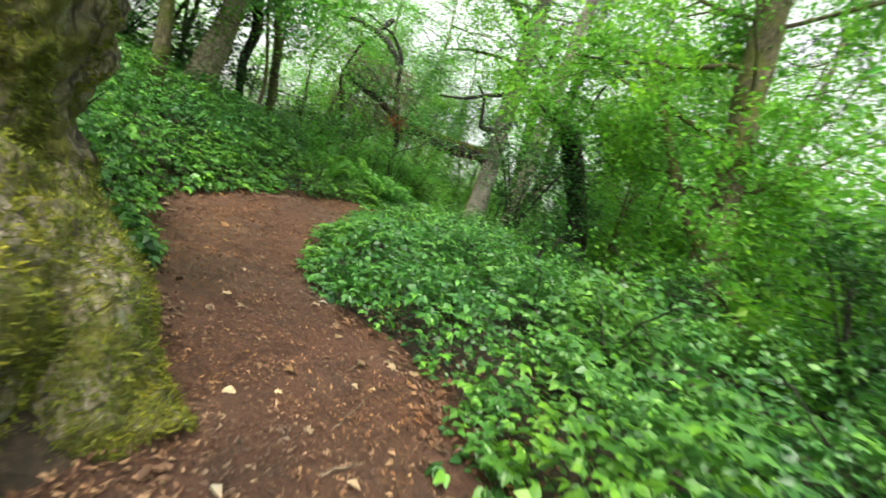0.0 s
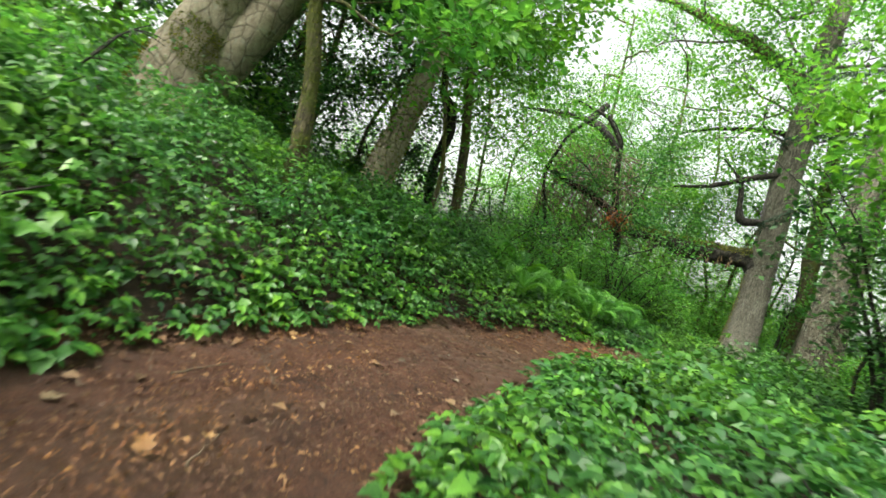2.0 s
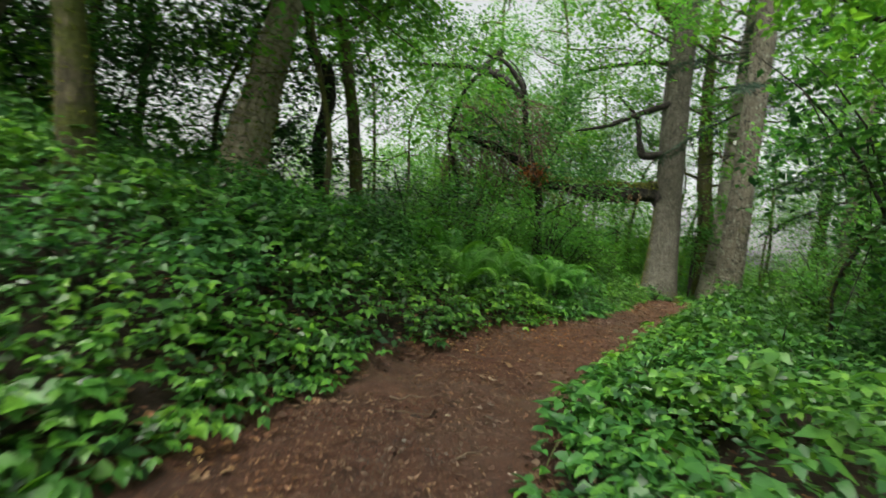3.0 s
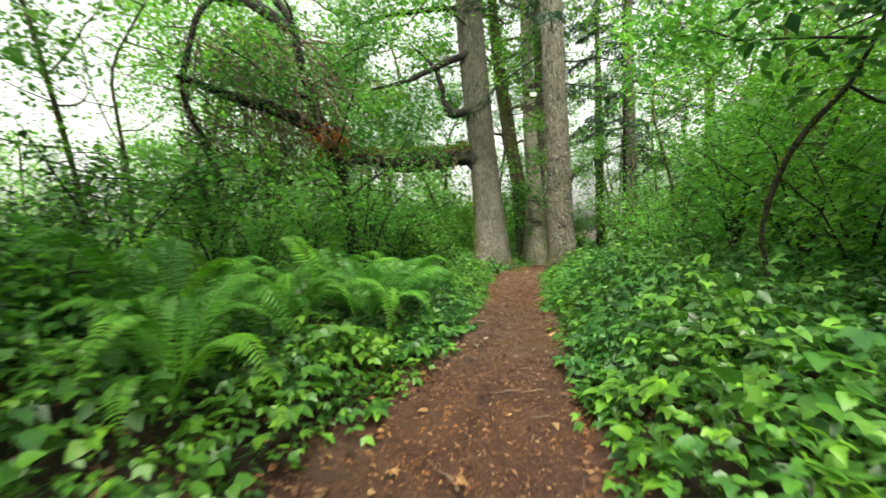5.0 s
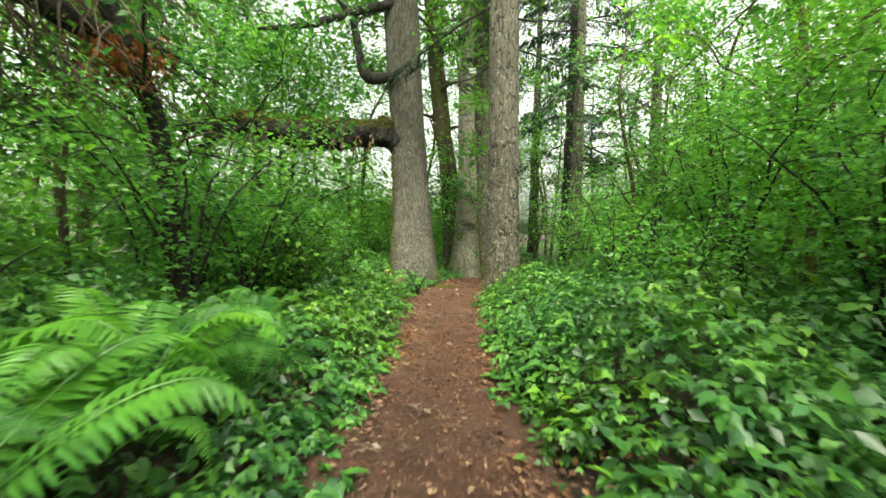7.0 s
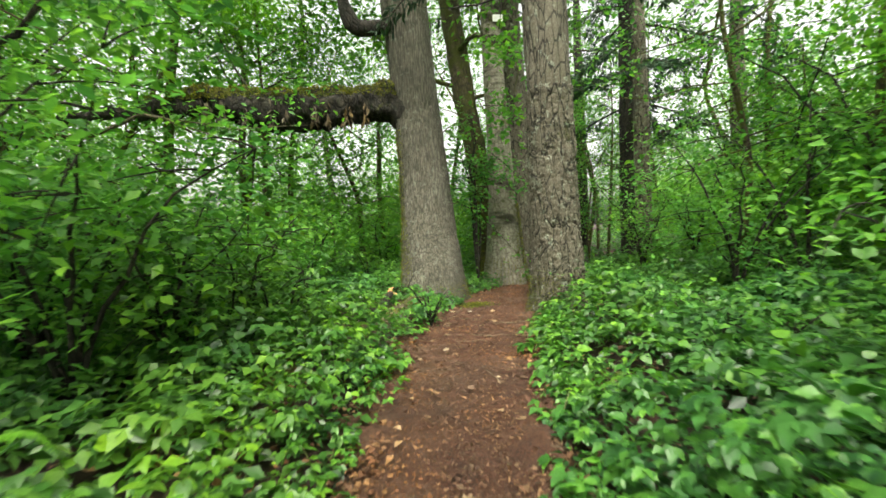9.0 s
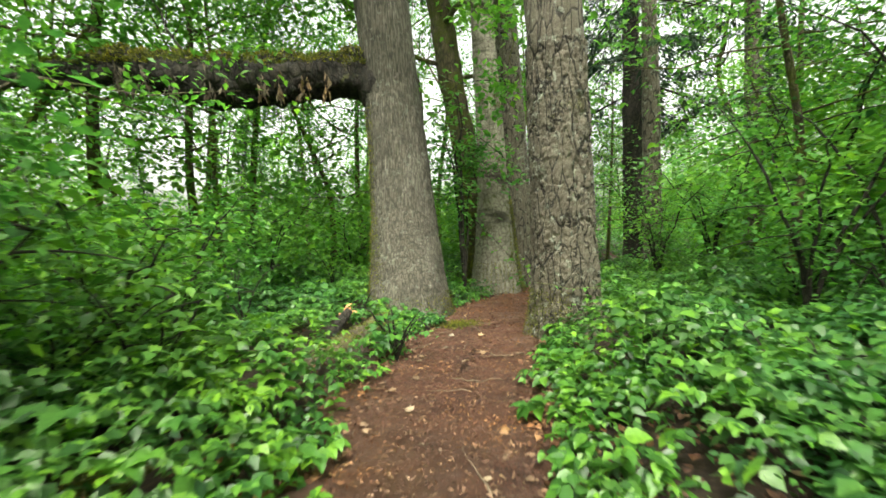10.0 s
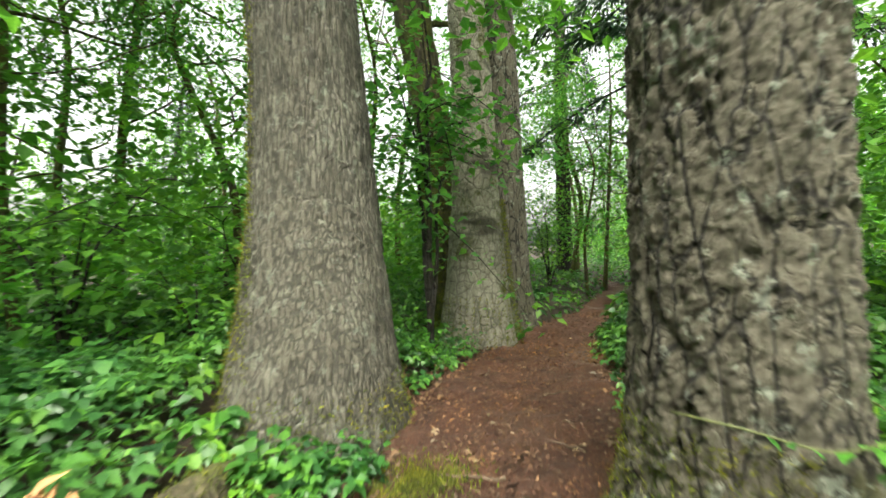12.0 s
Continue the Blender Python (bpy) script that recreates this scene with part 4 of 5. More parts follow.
# ---- shrubs ----
def shrub(name, label, x, y, height, stems, count, size, leaf, seed, lean=0.5, shape="simple", group="shrubs beside the path", spread=0.16, low=0.25):
    """Several arching stems from one foot, with leaves along their upper parts."""
    rng = np.random.default_rng(seed)
    base = np.array((x, y, gz(x, y, 0.04)))
    ob = thing(name, base, label, "shrub", group)
    pts_all = []
    for k in range(stems):
        a = 2 * np.pi * k / stems + rng.uniform(-0.6, 0.6)
        h = height * rng.uniform(0.7, 1.1)
        t = np.linspace(0, 1, 9)
        out = lean * h * rng.uniform(0.5, 1.1)
        pts = np.stack([np.cos(a) * out * t**1.7, np.sin(a) * out * t**1.7, h * (t - 0.18 * t**3)], 1) + rng.normal(0, 0.03 * h / 2, (9, 3)) * t[:, None]
        tubes = [tube(pts, np.linspace(0.012 + 0.006 * h, 0.004, 9), 6)]
        for _ in range(5 if height > 1.2 else 2):
            i = rng.integers(3, 9)
            d = unit(rng.normal(0, 1, 3) * (1, 1, 0.5) + (0, 0, 0.15))
            tw = pts[i] + np.outer(np.linspace(0, 1, 5), d) * h * rng.uniform(0.15, 0.32) - np.outer(np.linspace(0, 1, 5) ** 2, (0, 0, 0.06 * h))
            tubes.append(tube(tw, np.linspace(0.008, 0.003, 5), 4))
            pts_all.extend(tw[1:])
        pts_all.extend(pts[t > low][::2])
        piece("stem", tubes_mesh("stem", tubes, M["darkbark"], (0, 0, 0)), ob)
    pa = np.array(pts_all)
    at = pa[rng.integers(0, len(pa), count)] + rng.normal(0, spread, (count, 3))
    at[:, 2] = np.maximum(at[:, 2], 0.05)
    v, f = loose_leaves(rng, at[clear_of_path(at + base)], size, shape, 0.3, 0.4)
    piece("foliage", mesh_from("foliage", v, f, leaf), ob)
    return ob


def build_shrubs():
    s = 100
    for x, y, h, n, c, size, leaf in (
        (1.7, 10.1, 3.9, 7, 3600, 0.10, "ivy"), (3.6, 6.0, 1.6, 6, 1100, 0.09, "ivy"), (4.6, 4.4, 2.8, 7, 2200, 0.10, "ivy"), (5.9, 5.6, 3.8, 7, 2600, 0.10, "ivy"), (3.9, 2.4, 1.7, 6, 1300, 0.09, "ivy"), (2.4, 9.2, 2.2, 6, 1500, 0.09, "ivy"), (5.5, 9.5, 3.0, 7, 1900, 0.10, "shrub"),
        (3.4, 12.6, 2.3, 6, 1500, 0.09, "shrub"), (4.4, 14.2, 3.6, 7, 2500, 0.09, "shrub"), (3.3, 15.6, 2.0, 6, 1400, 0.09, "shrub"), (5.2, 16.4, 3.8, 7, 2600, 0.09, "shrub"),
        (6.8, 18.2, 4.2, 7, 2600, 0.09, "shrub"), (5.0, 18.9, 2.6, 5, 1500, 0.09, "shrub"), (7.8, 20.8, 4.5, 7, 2600, 0.09, "shrub"), (6.4, 22.6, 2.6, 6, 1500, 0.09, "shrub"),
        (9.0, 24, 3.6, 7, 2000, 0.10, "shrub"), (8.8, 17, 5.0, 7, 2600, 0.10, "canopy"), (6.6, 13.2, 4.8, 7, 2800, 0.10, "canopy"), (8, 10.5, 4.5, 7, 2300, 0.11, "canopy"),
        (10.8, 21.5, 5.0, 7, 2200, 0.11, "canopy"), (7.6, 28.6, 3.0, 6, 1500, 0.11, "canopy"), (5.4, 29.5, 3.0, 6, 1500, 0.11, "canopy"), (11.5, 29.0, 4.0, 6, 1500, 0.12, "canopy"),
        (-3.6, 15.2, 2.2, 6, 1500, 0.10, "shrub"), (-4.8, 14.0, 2.4, 6, 1500, 0.10, "shrub"), (-2.3, 18.4, 2.6, 6, 1700, 0.09, "shrub"), (-0.9, 19.4, 1.5, 6, 800, 0.09, "bramble"),
        (-1.2, 21.8, 2.4, 6, 1600, 0.10, "shrub"), (-2.05, 16.7, 3.0, 7, 2000, 0.09, "shrub"), (-1.55, 17.5, 2.8, 6, 1500, 0.09, "shrub"), (-3.6, 20.4, 3.2, 7, 2100, 0.10, "shrub"), (-4.8, 17.0, 3.6, 7, 2300, 0.10, "ivy"), (-0.6, 24.2, 2.2, 6, 1500, 0.10, "canopy"),
        (-1.1, 17.9, 1.9, 6, 1200, 0.10, "bramble"), (-0.45, 18.7, 1.1, 5, 600, 0.09, "bramble"), (-1.7, 18.9, 2.2, 6, 1300, 0.10, "shrub"),
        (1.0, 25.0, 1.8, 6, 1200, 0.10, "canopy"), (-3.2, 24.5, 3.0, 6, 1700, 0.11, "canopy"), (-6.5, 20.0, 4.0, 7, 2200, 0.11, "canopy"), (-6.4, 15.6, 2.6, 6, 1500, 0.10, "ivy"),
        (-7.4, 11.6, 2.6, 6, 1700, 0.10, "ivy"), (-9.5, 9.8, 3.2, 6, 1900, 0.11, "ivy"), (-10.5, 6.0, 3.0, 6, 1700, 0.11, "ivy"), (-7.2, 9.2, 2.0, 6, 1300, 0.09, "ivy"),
        (-5.8, 5.0, 1.1, 6, 900, 0.09, "shrub"), (-4.3, 9.6, 1.0, 6, 800, 0.09, "shrub"), (-3.6, 11.2, 1.1, 6, 900, 0.09, "shrub"), (2.4, 26.4, 2.0, 6, 1200, 0.10, "canopy"),
    ):
        text = {"ivy": "dense dark-leaved evergreen shrub", "shrub": "loose green leafy shrub with thin arching stems", "canopy": "tall bright green shrub with fine leaves", "bramble": "low bright green bramble shrub"}[leaf]
        shrub("shrub", text, x, y, h, n, c, size, M[leaf], s)
        s += 1
    shrub("sapling", "slender sapling with fresh yellow-green leaves beside the large tree", 3.0, 23.65, 4.6, 5, 1500, 0.12, M["shrub"], 190, 0.10, "ovate", "", 0.13)
    shrub("sapling", "thin bare-stemmed sapling leaning over the undergrowth", 5.7, 18.6, 3.4, 3, 260, 0.09, M["ivy"], 191, 0.35, "ovate", "", 0.16, 0.6)
    shrub("sapling", "little seedling at the foot of the large tree", 1.95, 21.2, 0.28, 3, 22, 0.075, M["bramble"], 192, 0.4, "ovate", "", 0.04)
    shrub("bramble_shoot", "fresh bramble shoot in front of the fallen log", 1.2, 19.75, 0.7, 5, 120, 0.085, M["bramble"], 193, 0.5, "ovate", "", 0.07, 0.1)


build_shrubs()


def build_low_bushes():
    rng = np.random.default_rng(201)
    kinds = (("bramble", "low bright green bramble bush in the undergrowth"), ("shrub", "low leafy green bush in the undergrowth"), ("dull", "low dark green bush in the undergrowth"))
    made = 0
    while made < 92:
        y = rng.uniform(2.4, 24)
        d = rng.uniform(0.4, 3.4)
        l, r = edges(y)
        x = float(l) - d if rng.uniform() < 0.55 else float(r) + d
        if any((x - a) ** 2 + (y - b) ** 2 < 0.7 for a, b, _, _ in FERNS) or any((x - a) ** 2 + (y - b) ** 2 < (c + 0.3) ** 2 for a, b, c in TRUNKS):
            continue
        h = (0.35 + 0.22 * d) * rng.uniform(0.75, 1.35) * (0.75 if x > r and y > 15.5 else 1.0)
        leaf, text = kinds[rng.integers(0, 3)]
        shrub("bush", text, x, y, h, 4, int(210 + 150 * h), rng.uniform(0.05, 0.08), M[leaf], 500 + made, 0.55, ("ovate", "toothed")[made % 2], "low bushes along the path", 0.10 + 0.04 * h, 0.1)
        made += 1


def understory_tree(x, y, height, seed, count, size, leaf, low=0.25):
    """A slender tree with thin spreading branches and layers of leaves."""
    rng = np.random.default_rng(seed)
    z = gz(x, y, 0.08)
    sway = rng.normal(0, 0.06 * height, (3, 2))
    ax = [(x, y, z), (x + sway[0, 0] * 0.4, y + sway[0, 1] * 0.4, z + height * 0.3), (x + sway[1, 0], y + sway[1, 1], z + height * 0.65), (x + sway[2, 0] * 1.4, y + sway[2, 1] * 1.4, z + height)]
    r = 0.0095 * height * rng.uniform(0.8, 1.3)
    trunk_tree("young_tree", "slender young broadleaf tree with light green leaves", ax, [r, r * 0.8, r * 0.55, r * 0.15], M["mossbark"], seed, None, 8, 22,
               ring_limbs(rng, ax, z + low * height, z + height, 13, height * 0.30, r * 0.3, 0.15), leaf, count, size, "young trees in the wood", 1, "simple", 0.0, 0.28)


def build_understory():
    seed = 300
    for x, y, h in (
        (-1.6, 25.5, 7), (-3.8, 26.5, 8), (0.6, 27.5, 7.5), (-6.0, 24.5, 8), (-5.2, 21.6, 7), (-3.2, 29.5, 9), (1.6, 31, 9), (3.2, 29, 8), (-8.2, 28, 9), (-7.8, 18.5, 8), (-3.6, 25, 13), (-5.4, 22.6, 12), (-1.6, 28.5, 13), (-0.4, 33, 10),
        (-4.0, 18.9, 6), (-6.2, 16.9, 6.5), (-9.0, 14.4, 8), (-8.0, 11.9, 7), (-10.5, 11, 8), (-11.5, 7.8, 8), (-10, 3.6, 7), (-4.8, 10.6, 5),
        # last seven, from (4.2, 0.4): added out of view to shade the path's start
        (5.6, 12.0, 6), (7.6, 15.2, 7.5), (6.0, 15.0, 6), (8.2, 19.4, 8), (6.4, 20.2, 6.5), (10, 18.2, 8), (9.6, 22.6, 8), (11.6, 25.2, 8), (10, 29.5, 8), (13, 30.5, 9), (6.8, 10, 7), (9.4, 12.6, 8), (4.4, 11.2, 4.5), (6.6, 6.2, 6), (8.6, 8.0, 8), (12, 15.5, 9), (4.6, 32.5, 9), (9, 34, 10), (8.2, 31.5, 9), (10.6, 32, 9), (6.2, 30.2, 7), (13, 35, 10), (8.6, 28.4, 5), (4.2, 0.4, 6.5), (5.2, 3.4, 6.5), (3.2, -2.6, 7), (-3.4, -2.2, 7), (6.4, -1.5, 8), (-1.2, -6, 8), (1.8, -6.5, 8),
    ):
        understory_tree(x, y, h, seed, int(430 * h), 0.115, M["canopy"] if seed % 2 else M["shrub"])
        seed += 1
    for x, y, h, leaf, low in (
        (-2.2, 26.2, 9, "canopy", 0.3), (-4.4, 24.2, 9, "canopy", 0.32), (-6.6, 22.4, 9, "canopy", 0.3), (-7.4, 25.6, 10, "canopy", 0.2),
        (5.4, 13.4, 7, "shrub", 0.3), (6.8, 16.4, 9, "canopy", 0.25), (8.4, 18.0, 10, "canopy", 0.25), (10.2, 20.4, 11, "canopy", 0.2),
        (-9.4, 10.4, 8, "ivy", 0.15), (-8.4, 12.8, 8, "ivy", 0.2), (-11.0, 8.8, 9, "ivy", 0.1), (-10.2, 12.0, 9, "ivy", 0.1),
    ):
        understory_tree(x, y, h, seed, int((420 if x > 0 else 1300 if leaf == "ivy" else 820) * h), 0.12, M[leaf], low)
        seed += 1


build_understory()
build_low_bushes()


# ---- distant woods ----
def build_woods():
    rng = np.random.default_rng(61)
    trunks, fol, dark = [], [], []
    spots = []
    for _ in range(900):
        x, y = rng.uniform(-45, 50), rng.uniform(-30, 75)
        d = float(away(x, y))
        if d < 13 or (abs(x) < 9 and 0 < y < 30) or any((x - a) ** 2 + (y - b) ** 2 < 16 for a, b in spots):
            continue
        if (x < -7 and 8 < y < 44) or (y > 24 and -10 < x < 24 and y < 52):
            continue
        spots.append((x, y))
    for k, (x, y) in enumerate(spots[:88]):
        z = gz(x, y, 0.3)
        h = rng.uniform(10, 18)
        top = np.array([x + rng.normal(0, 0.8), y + rng.normal(0, 0.8), z + h])
        p, r = bend([(x, y, z), (x + rng.normal(0, 0.25), y, z + h * 0.4), top], [0.24, 0.17, 0.05], 10)
        trunks.append(tube(p, r * rng.uniform(0.7, 1.4), 7))
        fir = k % 4 == 0
        n = 2300
        t = rng.uniform(0.08, 1.0, n) ** (0.9)
        reach = (3.0 * (1.05 - t) if fir else 3.2 * np.sqrt(np.clip(1 - ((t - 0.55) / 0.52) ** 2, 0.05, 1)))
        a = rng.integers(0, 22, n) * 2.4 + rng.normal(0, 0.22, n)
        rad = reach * rng.uniform(0.2, 1, n) ** 0.6
        axis = np.array([x, y, z]) + np.outer(t, top - np.array([x, y, z]))
        at = axis + np.stack([np.cos(a) * rad, np.sin(a) * rad, -0.15 * rad + rng.normal(0, 0.2, n)], 1)
        (dark if fir else fol).append(loose_leaves(rng, at, 0.40 if fir else 0.38, "flake", 0.35, 0.5, 0.5 if fir else 1.0))
    ob = thing("distant_woods", (0, 0, 0), "misty green broadleaf and fir woods all round the path", "woods", kind="stuff")
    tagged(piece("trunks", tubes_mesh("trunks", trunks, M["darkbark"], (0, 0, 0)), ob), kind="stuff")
    for nm, parts, mat in (("foliage", fol, M["canopy"]), ("fir_foliage", dark, M["needle"])):
        v, f = merge(parts)
        tagged(piece(nm, mesh_from(nm, v, f, mat, False), ob), kind="stuff")


build_woods()

# ---- undergrowth ----


def plant_height(x, y):
    """How high the undergrowth stands above the ground."""
    l, r = edges(y)
    d = away(x, y)
    left = x < l
    tall = np.where(left, np.interp(y, [-5, 9, 12, 18, 22], [0.66, 0.66, 0.72, 0.46, 0.36]), np.interp(y, [-5, 3, 9, 12, 14, 16.5, 22], [0.6, 0.6, 0.7, 0.74, 0.72, 0.48, 0.42]))
    for fx, fy, _, fs in FERNS:
        tall = tall * (1 - 0.6 * np.exp(-((x - fx) ** 2 + (y - fy) ** 2) / (0.45 * fs) ** 2))
    lump = 0.38 + 0.95 * vnoise(x, y, 0.9, 21) + 0.6 * (vnoise(x, y, 0.33, 22) - 0.5)
    return (0.15 + (tall - 0.15) * smooth((d + 0.05) / 0.95)) * lump * (1 + 0.25 * smooth((d - 3) / 4))


def undergrowth(rng, count, box, dmin, dmax, size, shape, trio, depth):
    x = rng.uniform(box[0], box[1], count)
    y = rng.uniform(box[2], box[3], count)
    d = away(x, y)
    ragged = 0.16 * (vnoise(x, y, 0.4, 31) - 0.42)
    ok = (d > np.maximum(0.01, dmin + ragged)) & (d <= dmax) & (vnoise(x, y, 0.28, 32) > 0.16)
    for a, b, rad in TRUNKS:
        ok &= (x - a) ** 2 + (y - b) ** 2 > rad * rad
    x, y = x[ok], y[ok]
    h = plant_height(x, y)
    u = rng.uniform(0, 1, len(x)) ** 2.0
    at = np.stack([x, y, ground_z(x, y) + np.maximum(h * (1 - depth * u), 0.075)], 1)
    e = 0.12
    gx_ = (plant_height(x + e, y) + ground_z(x + e, y) - plant_height(x - e, y) - ground_z(x - e, y)) / (2 * e)
    gy_ = (plant_height(x, y + e) + ground_z(x, y + e) - plant_height(x, y - e) - ground_z(x, y - e)) / (2 * e)
    slope = np.stack([-gx_, -gy_, np.zeros(len(x))], 1)
    slope *= np.minimum(1, 1.4 / np.maximum(np.linalg.norm(slope, axis=1, keepdims=True), 1e-6))
    parts = []
    a0 = rng.uniform(0, 2 * np.pi, len(x))
    size_all = size * rng.uniform(0.45, 1.4, len(x)) * (0.8 + 0.5 * vnoise(x, y, 1.3, 33))
    for k in range(3 if trio else 1):
        a = a0 + k * 2.0 * (1 if trio else 0)
        tip = np.stack([np.cos(a), np.sin(a), rng.normal(-0.3, 0.42, len(x))], 1) + 0.5 * slope
        normal = slope * 0.55 + np.stack([rng.normal(0, 0.55, len(x)), rng.normal(0, 0.55, len(x)), np.ones(len(x))], 1)
        parts.append(leaves(at, tip, normal, size_all * (1 if k == 0 else 0.85), shape))
    return merge(parts)


def leafy_plants(rng, density, box, dmin, dmax, size, shape, sprays):
    """Low plants: from each foot several stalks hold sprays of three leaflets in a loose dome."""
    count = int(density * (box[1] - box[0]) * (box[3] - box[2]))
    x, y = rng.uniform(box[0], box[1], count), rng.uniform(box[2], box[3], count)
    d = away(x, y)
    ok = (d > np.maximum(0.004, dmin + 0.14 * (vnoise(x, y, 0.45, 31) - 0.5))) & (d <= dmax) & (vnoise(x, y, 0.5, 34) > 0.14)
    for a, b, rad in TRUNKS:
        ok &= (x - a) ** 2 + (y - b) ** 2 > rad * rad
    for fx, fy, _, fs in FERNS:
        ok &= (x - fx) ** 2 + (y - fy) ** 2 > (0.28 * fs) ** 2
    x, y, d = x[ok], y[ok], d[ok]
    tall = plant_height(x, y) * rng.uniform(0.75, 1.25, len(x))
    grown = rng.uniform(0.6, 1.6, len(x)) * (0.8 + 0.5 * vnoise(x, y, 1.1, 33))
    parts = []
    for k in range(sprays):
        a = k * 2.4 + rng.normal(0, 0.5, len(x)) + x * 7.0
        out = rng.uniform(0.15, 1.0, len(x)) ** 0.7 * (0.08 + 0.26 * np.minimum(tall, 0.9)) * grown
        reach = np.minimum(out, d + 0.10)
        z = tall * (1.05 - 0.55 * (out / 0.34) ** 2 * rng.uniform(0.5, 1.3, len(x))) * rng.uniform(0.72, 1.08, len(x))
        px, py = x + np.cos(a) * reach, y + np.sin(a) * reach
        at = np.stack([px, py, np.maximum(ground_z(px, py) + 0.06, ground_z(x, y) + z)], 1)
        big = size * grown * rng.uniform(0.7, 1.25, len(x))
        fall = rng.normal(-0.28, 0.25, len(x))
        for turn, share in ((0.0, 1.0), (1.25, 0.82), (-1.25, 0.82)):
            b_ = a + turn + rng.normal(0, 0.15, len(x))
            tip = np.stack([np.cos(b_), np.sin(b_), fall + rng.normal(0, 0.15, len(x))], 1)
            normal = np.stack([np.cos(a) * 0.35 + rng.normal(0, 0.28, len(x)), np.sin(a) * 0.35 + rng.normal(0, 0.28, len(x)), np.ones(len(x))], 1)
            parts.append(leaves(at, tip, normal, big * share, shape))
    return merge(parts)


def build_undergrowth():
    rng = np.random.default_rng(71)
    near, wide = (-6.5, 6, 0, 24), (-8, 8, -1, 26)
    for name, label, (v, f), mat in (
        ("bramble_undergrowth", "bright green bramble leaves crowding both path edges", leafy_plants(rng, 30, near, 0.03, 0.95, 0.064, "serrate", 8), "bramble"),
        ("seedling_undergrowth", "small bright seedlings along both path edges", leafy_plants(rng, 44, near, 0.01, 0.6, 0.046, "ovate", 5), "bramble"),
        ("nettle_undergrowth", "tall leafy green plants on the bank behind the brambles", leafy_plants(rng, 26, wide, 0.85, 3.4, 0.074, "ovate", 8), "nettle"),
        ("broad_leaved_undergrowth", "broad lobed green leaves among the brambles", undergrowth(rng, 9000, near, 0.12, 2.4, 0.085, "toothed", True, 0.5), "bramble"),
        # the dark leaf puts the shade beneath the taller plants into the colour
        ("ground_cover", "low leaves close over the forest floor, coloured dark for shade", undergrowth(rng, 130000, (-6.5, 6.5, -1, 25), 0.06, 3.0, 0.070, "simple", False, 0.95), "ivy"),
        ("bank_undergrowth", "dense green undergrowth of mixed leaves over the bank", undergrowth(rng, 250000, (-10, 11, -3, 29), 2.4, 7.0, 0.105, "simple", False, 0.85), "nettle"),
        ("far_undergrowth", "green undergrowth under the distant trees", undergrowth(rng, 160000, (-28, 32, -14, 48), 6.5, 26, 0.27, "flake", False, 0.8), "dull"),
        ("clearing_undergrowth", "green low plants far along the path", undergrowth(rng, 34000, (0, 24, 23, 46), 0.05, 8.5, 0.14, "simple", False, 0.8), "bramble"),
    ):
        tagged(new(name, mesh_from(name, v, f, M[mat])), label, "undergrowth", kind="stuff")


build_undergrowth()


def build_thicket():
    """The wall of bushes that closes the view between the trunks."""
    rng = np.random.default_rng(75)
    n = 500000
    x, y = rng.uniform(-26, 30, n), rng.uniform(-12, 46, n)
    d = away(x, y)
    right = x > edges(y)[1]
    start = np.where(right, np.interp(y, [-10, 10, 14, 22, 30], [5, 5, 3.6, 3.4, 3.0]), np.interp(y, [-10, 8, 12, 16, 22, 30], [6, 6, 4.5, 3.6, 3.0, 2.5]))
    top = np.where(right, np.interp(y, [10, 20], [3.4, 4.6]), np.interp(y, [0, 9, 12, 18, 22, 30], [2.6, 2.2, 1.3, 1.2, 2.4, 3.0])) * (0.35 + 1.1 * vnoise(x, y, 2.3, 41))
    top = top * (0.45 + 0.55 * smooth((d - start) / 3))
    z = rng.uniform(0, 1, n) ** 0.8 * top
    lump = vnoise(x + z, y, 0.8, 42) * 0.6 + vnoise(x, y + z * 1.3, 0.45, 43) * 0.4
    ok = (d > start) & (d < 17) & (lump > np.where(right, 0.44, 0.48)) & (rng.uniform(0, 1, n) < np.interp(d, [3, 8, 17], [1, 0.8, 0.45]))
    at = np.stack([x, y, ground_z(x, y) + z], 1)[ok]
    v, f = loose_leaves(rng, at, 0.15 + 0.012 * np.minimum(d[ok], 17), "simple", 0.3, 0.45)
    tagged(new("thicket", mesh_from("thicket", v, f, M["canopy"], False)), "tangled green bushes filling the wood beyond the path", "bushes", kind="stuff")


build_thicket()


# ---- ferns ----
def frond_mesh(seed, length):
    rng = np.random.default_rng(seed)
    t = np.linspace(0, 1, 16)
    pts = np.stack([rng.normal(0, 0.015) * t, length * np.sin(t * 1.25) / 1.1, length * (0.62 * np.sin(t * 2.3) - 0.36 * t**2)], 1)
    v, f = tube(pts, np.linspace(0.006, 0.0015, 16), 4)
    parts = [(v, clean(f))]
    n = 36
    s = np.linspace(0.12, 0.995, n)
    at = np.stack([np.interp(s, t, pts[:, k]) for k in range(3)], 1)
    along = unit(np.gradient(at, axis=0))
    ln = length * 0.155 * np.interp(s, [0.1, 0.3, 0.6, 1], [0.65, 1.0, 0.85, 0.12])
    for side in (-1, 1):
        tip = np.stack([np.full(n, side * 1.0), np.zeros(n), np.full(n, -0.12)], 1) + along * 0.32 + rng.normal(0, 0.05, (n, 3))
        normal = np.cross((1.0, 0, 0), along)
        parts.append(leaves(at, tip, normal, ln, "ovate", 0.34))
    v, f = merge(parts)
    return mesh_from("frond", v, f, M["fern"], False)


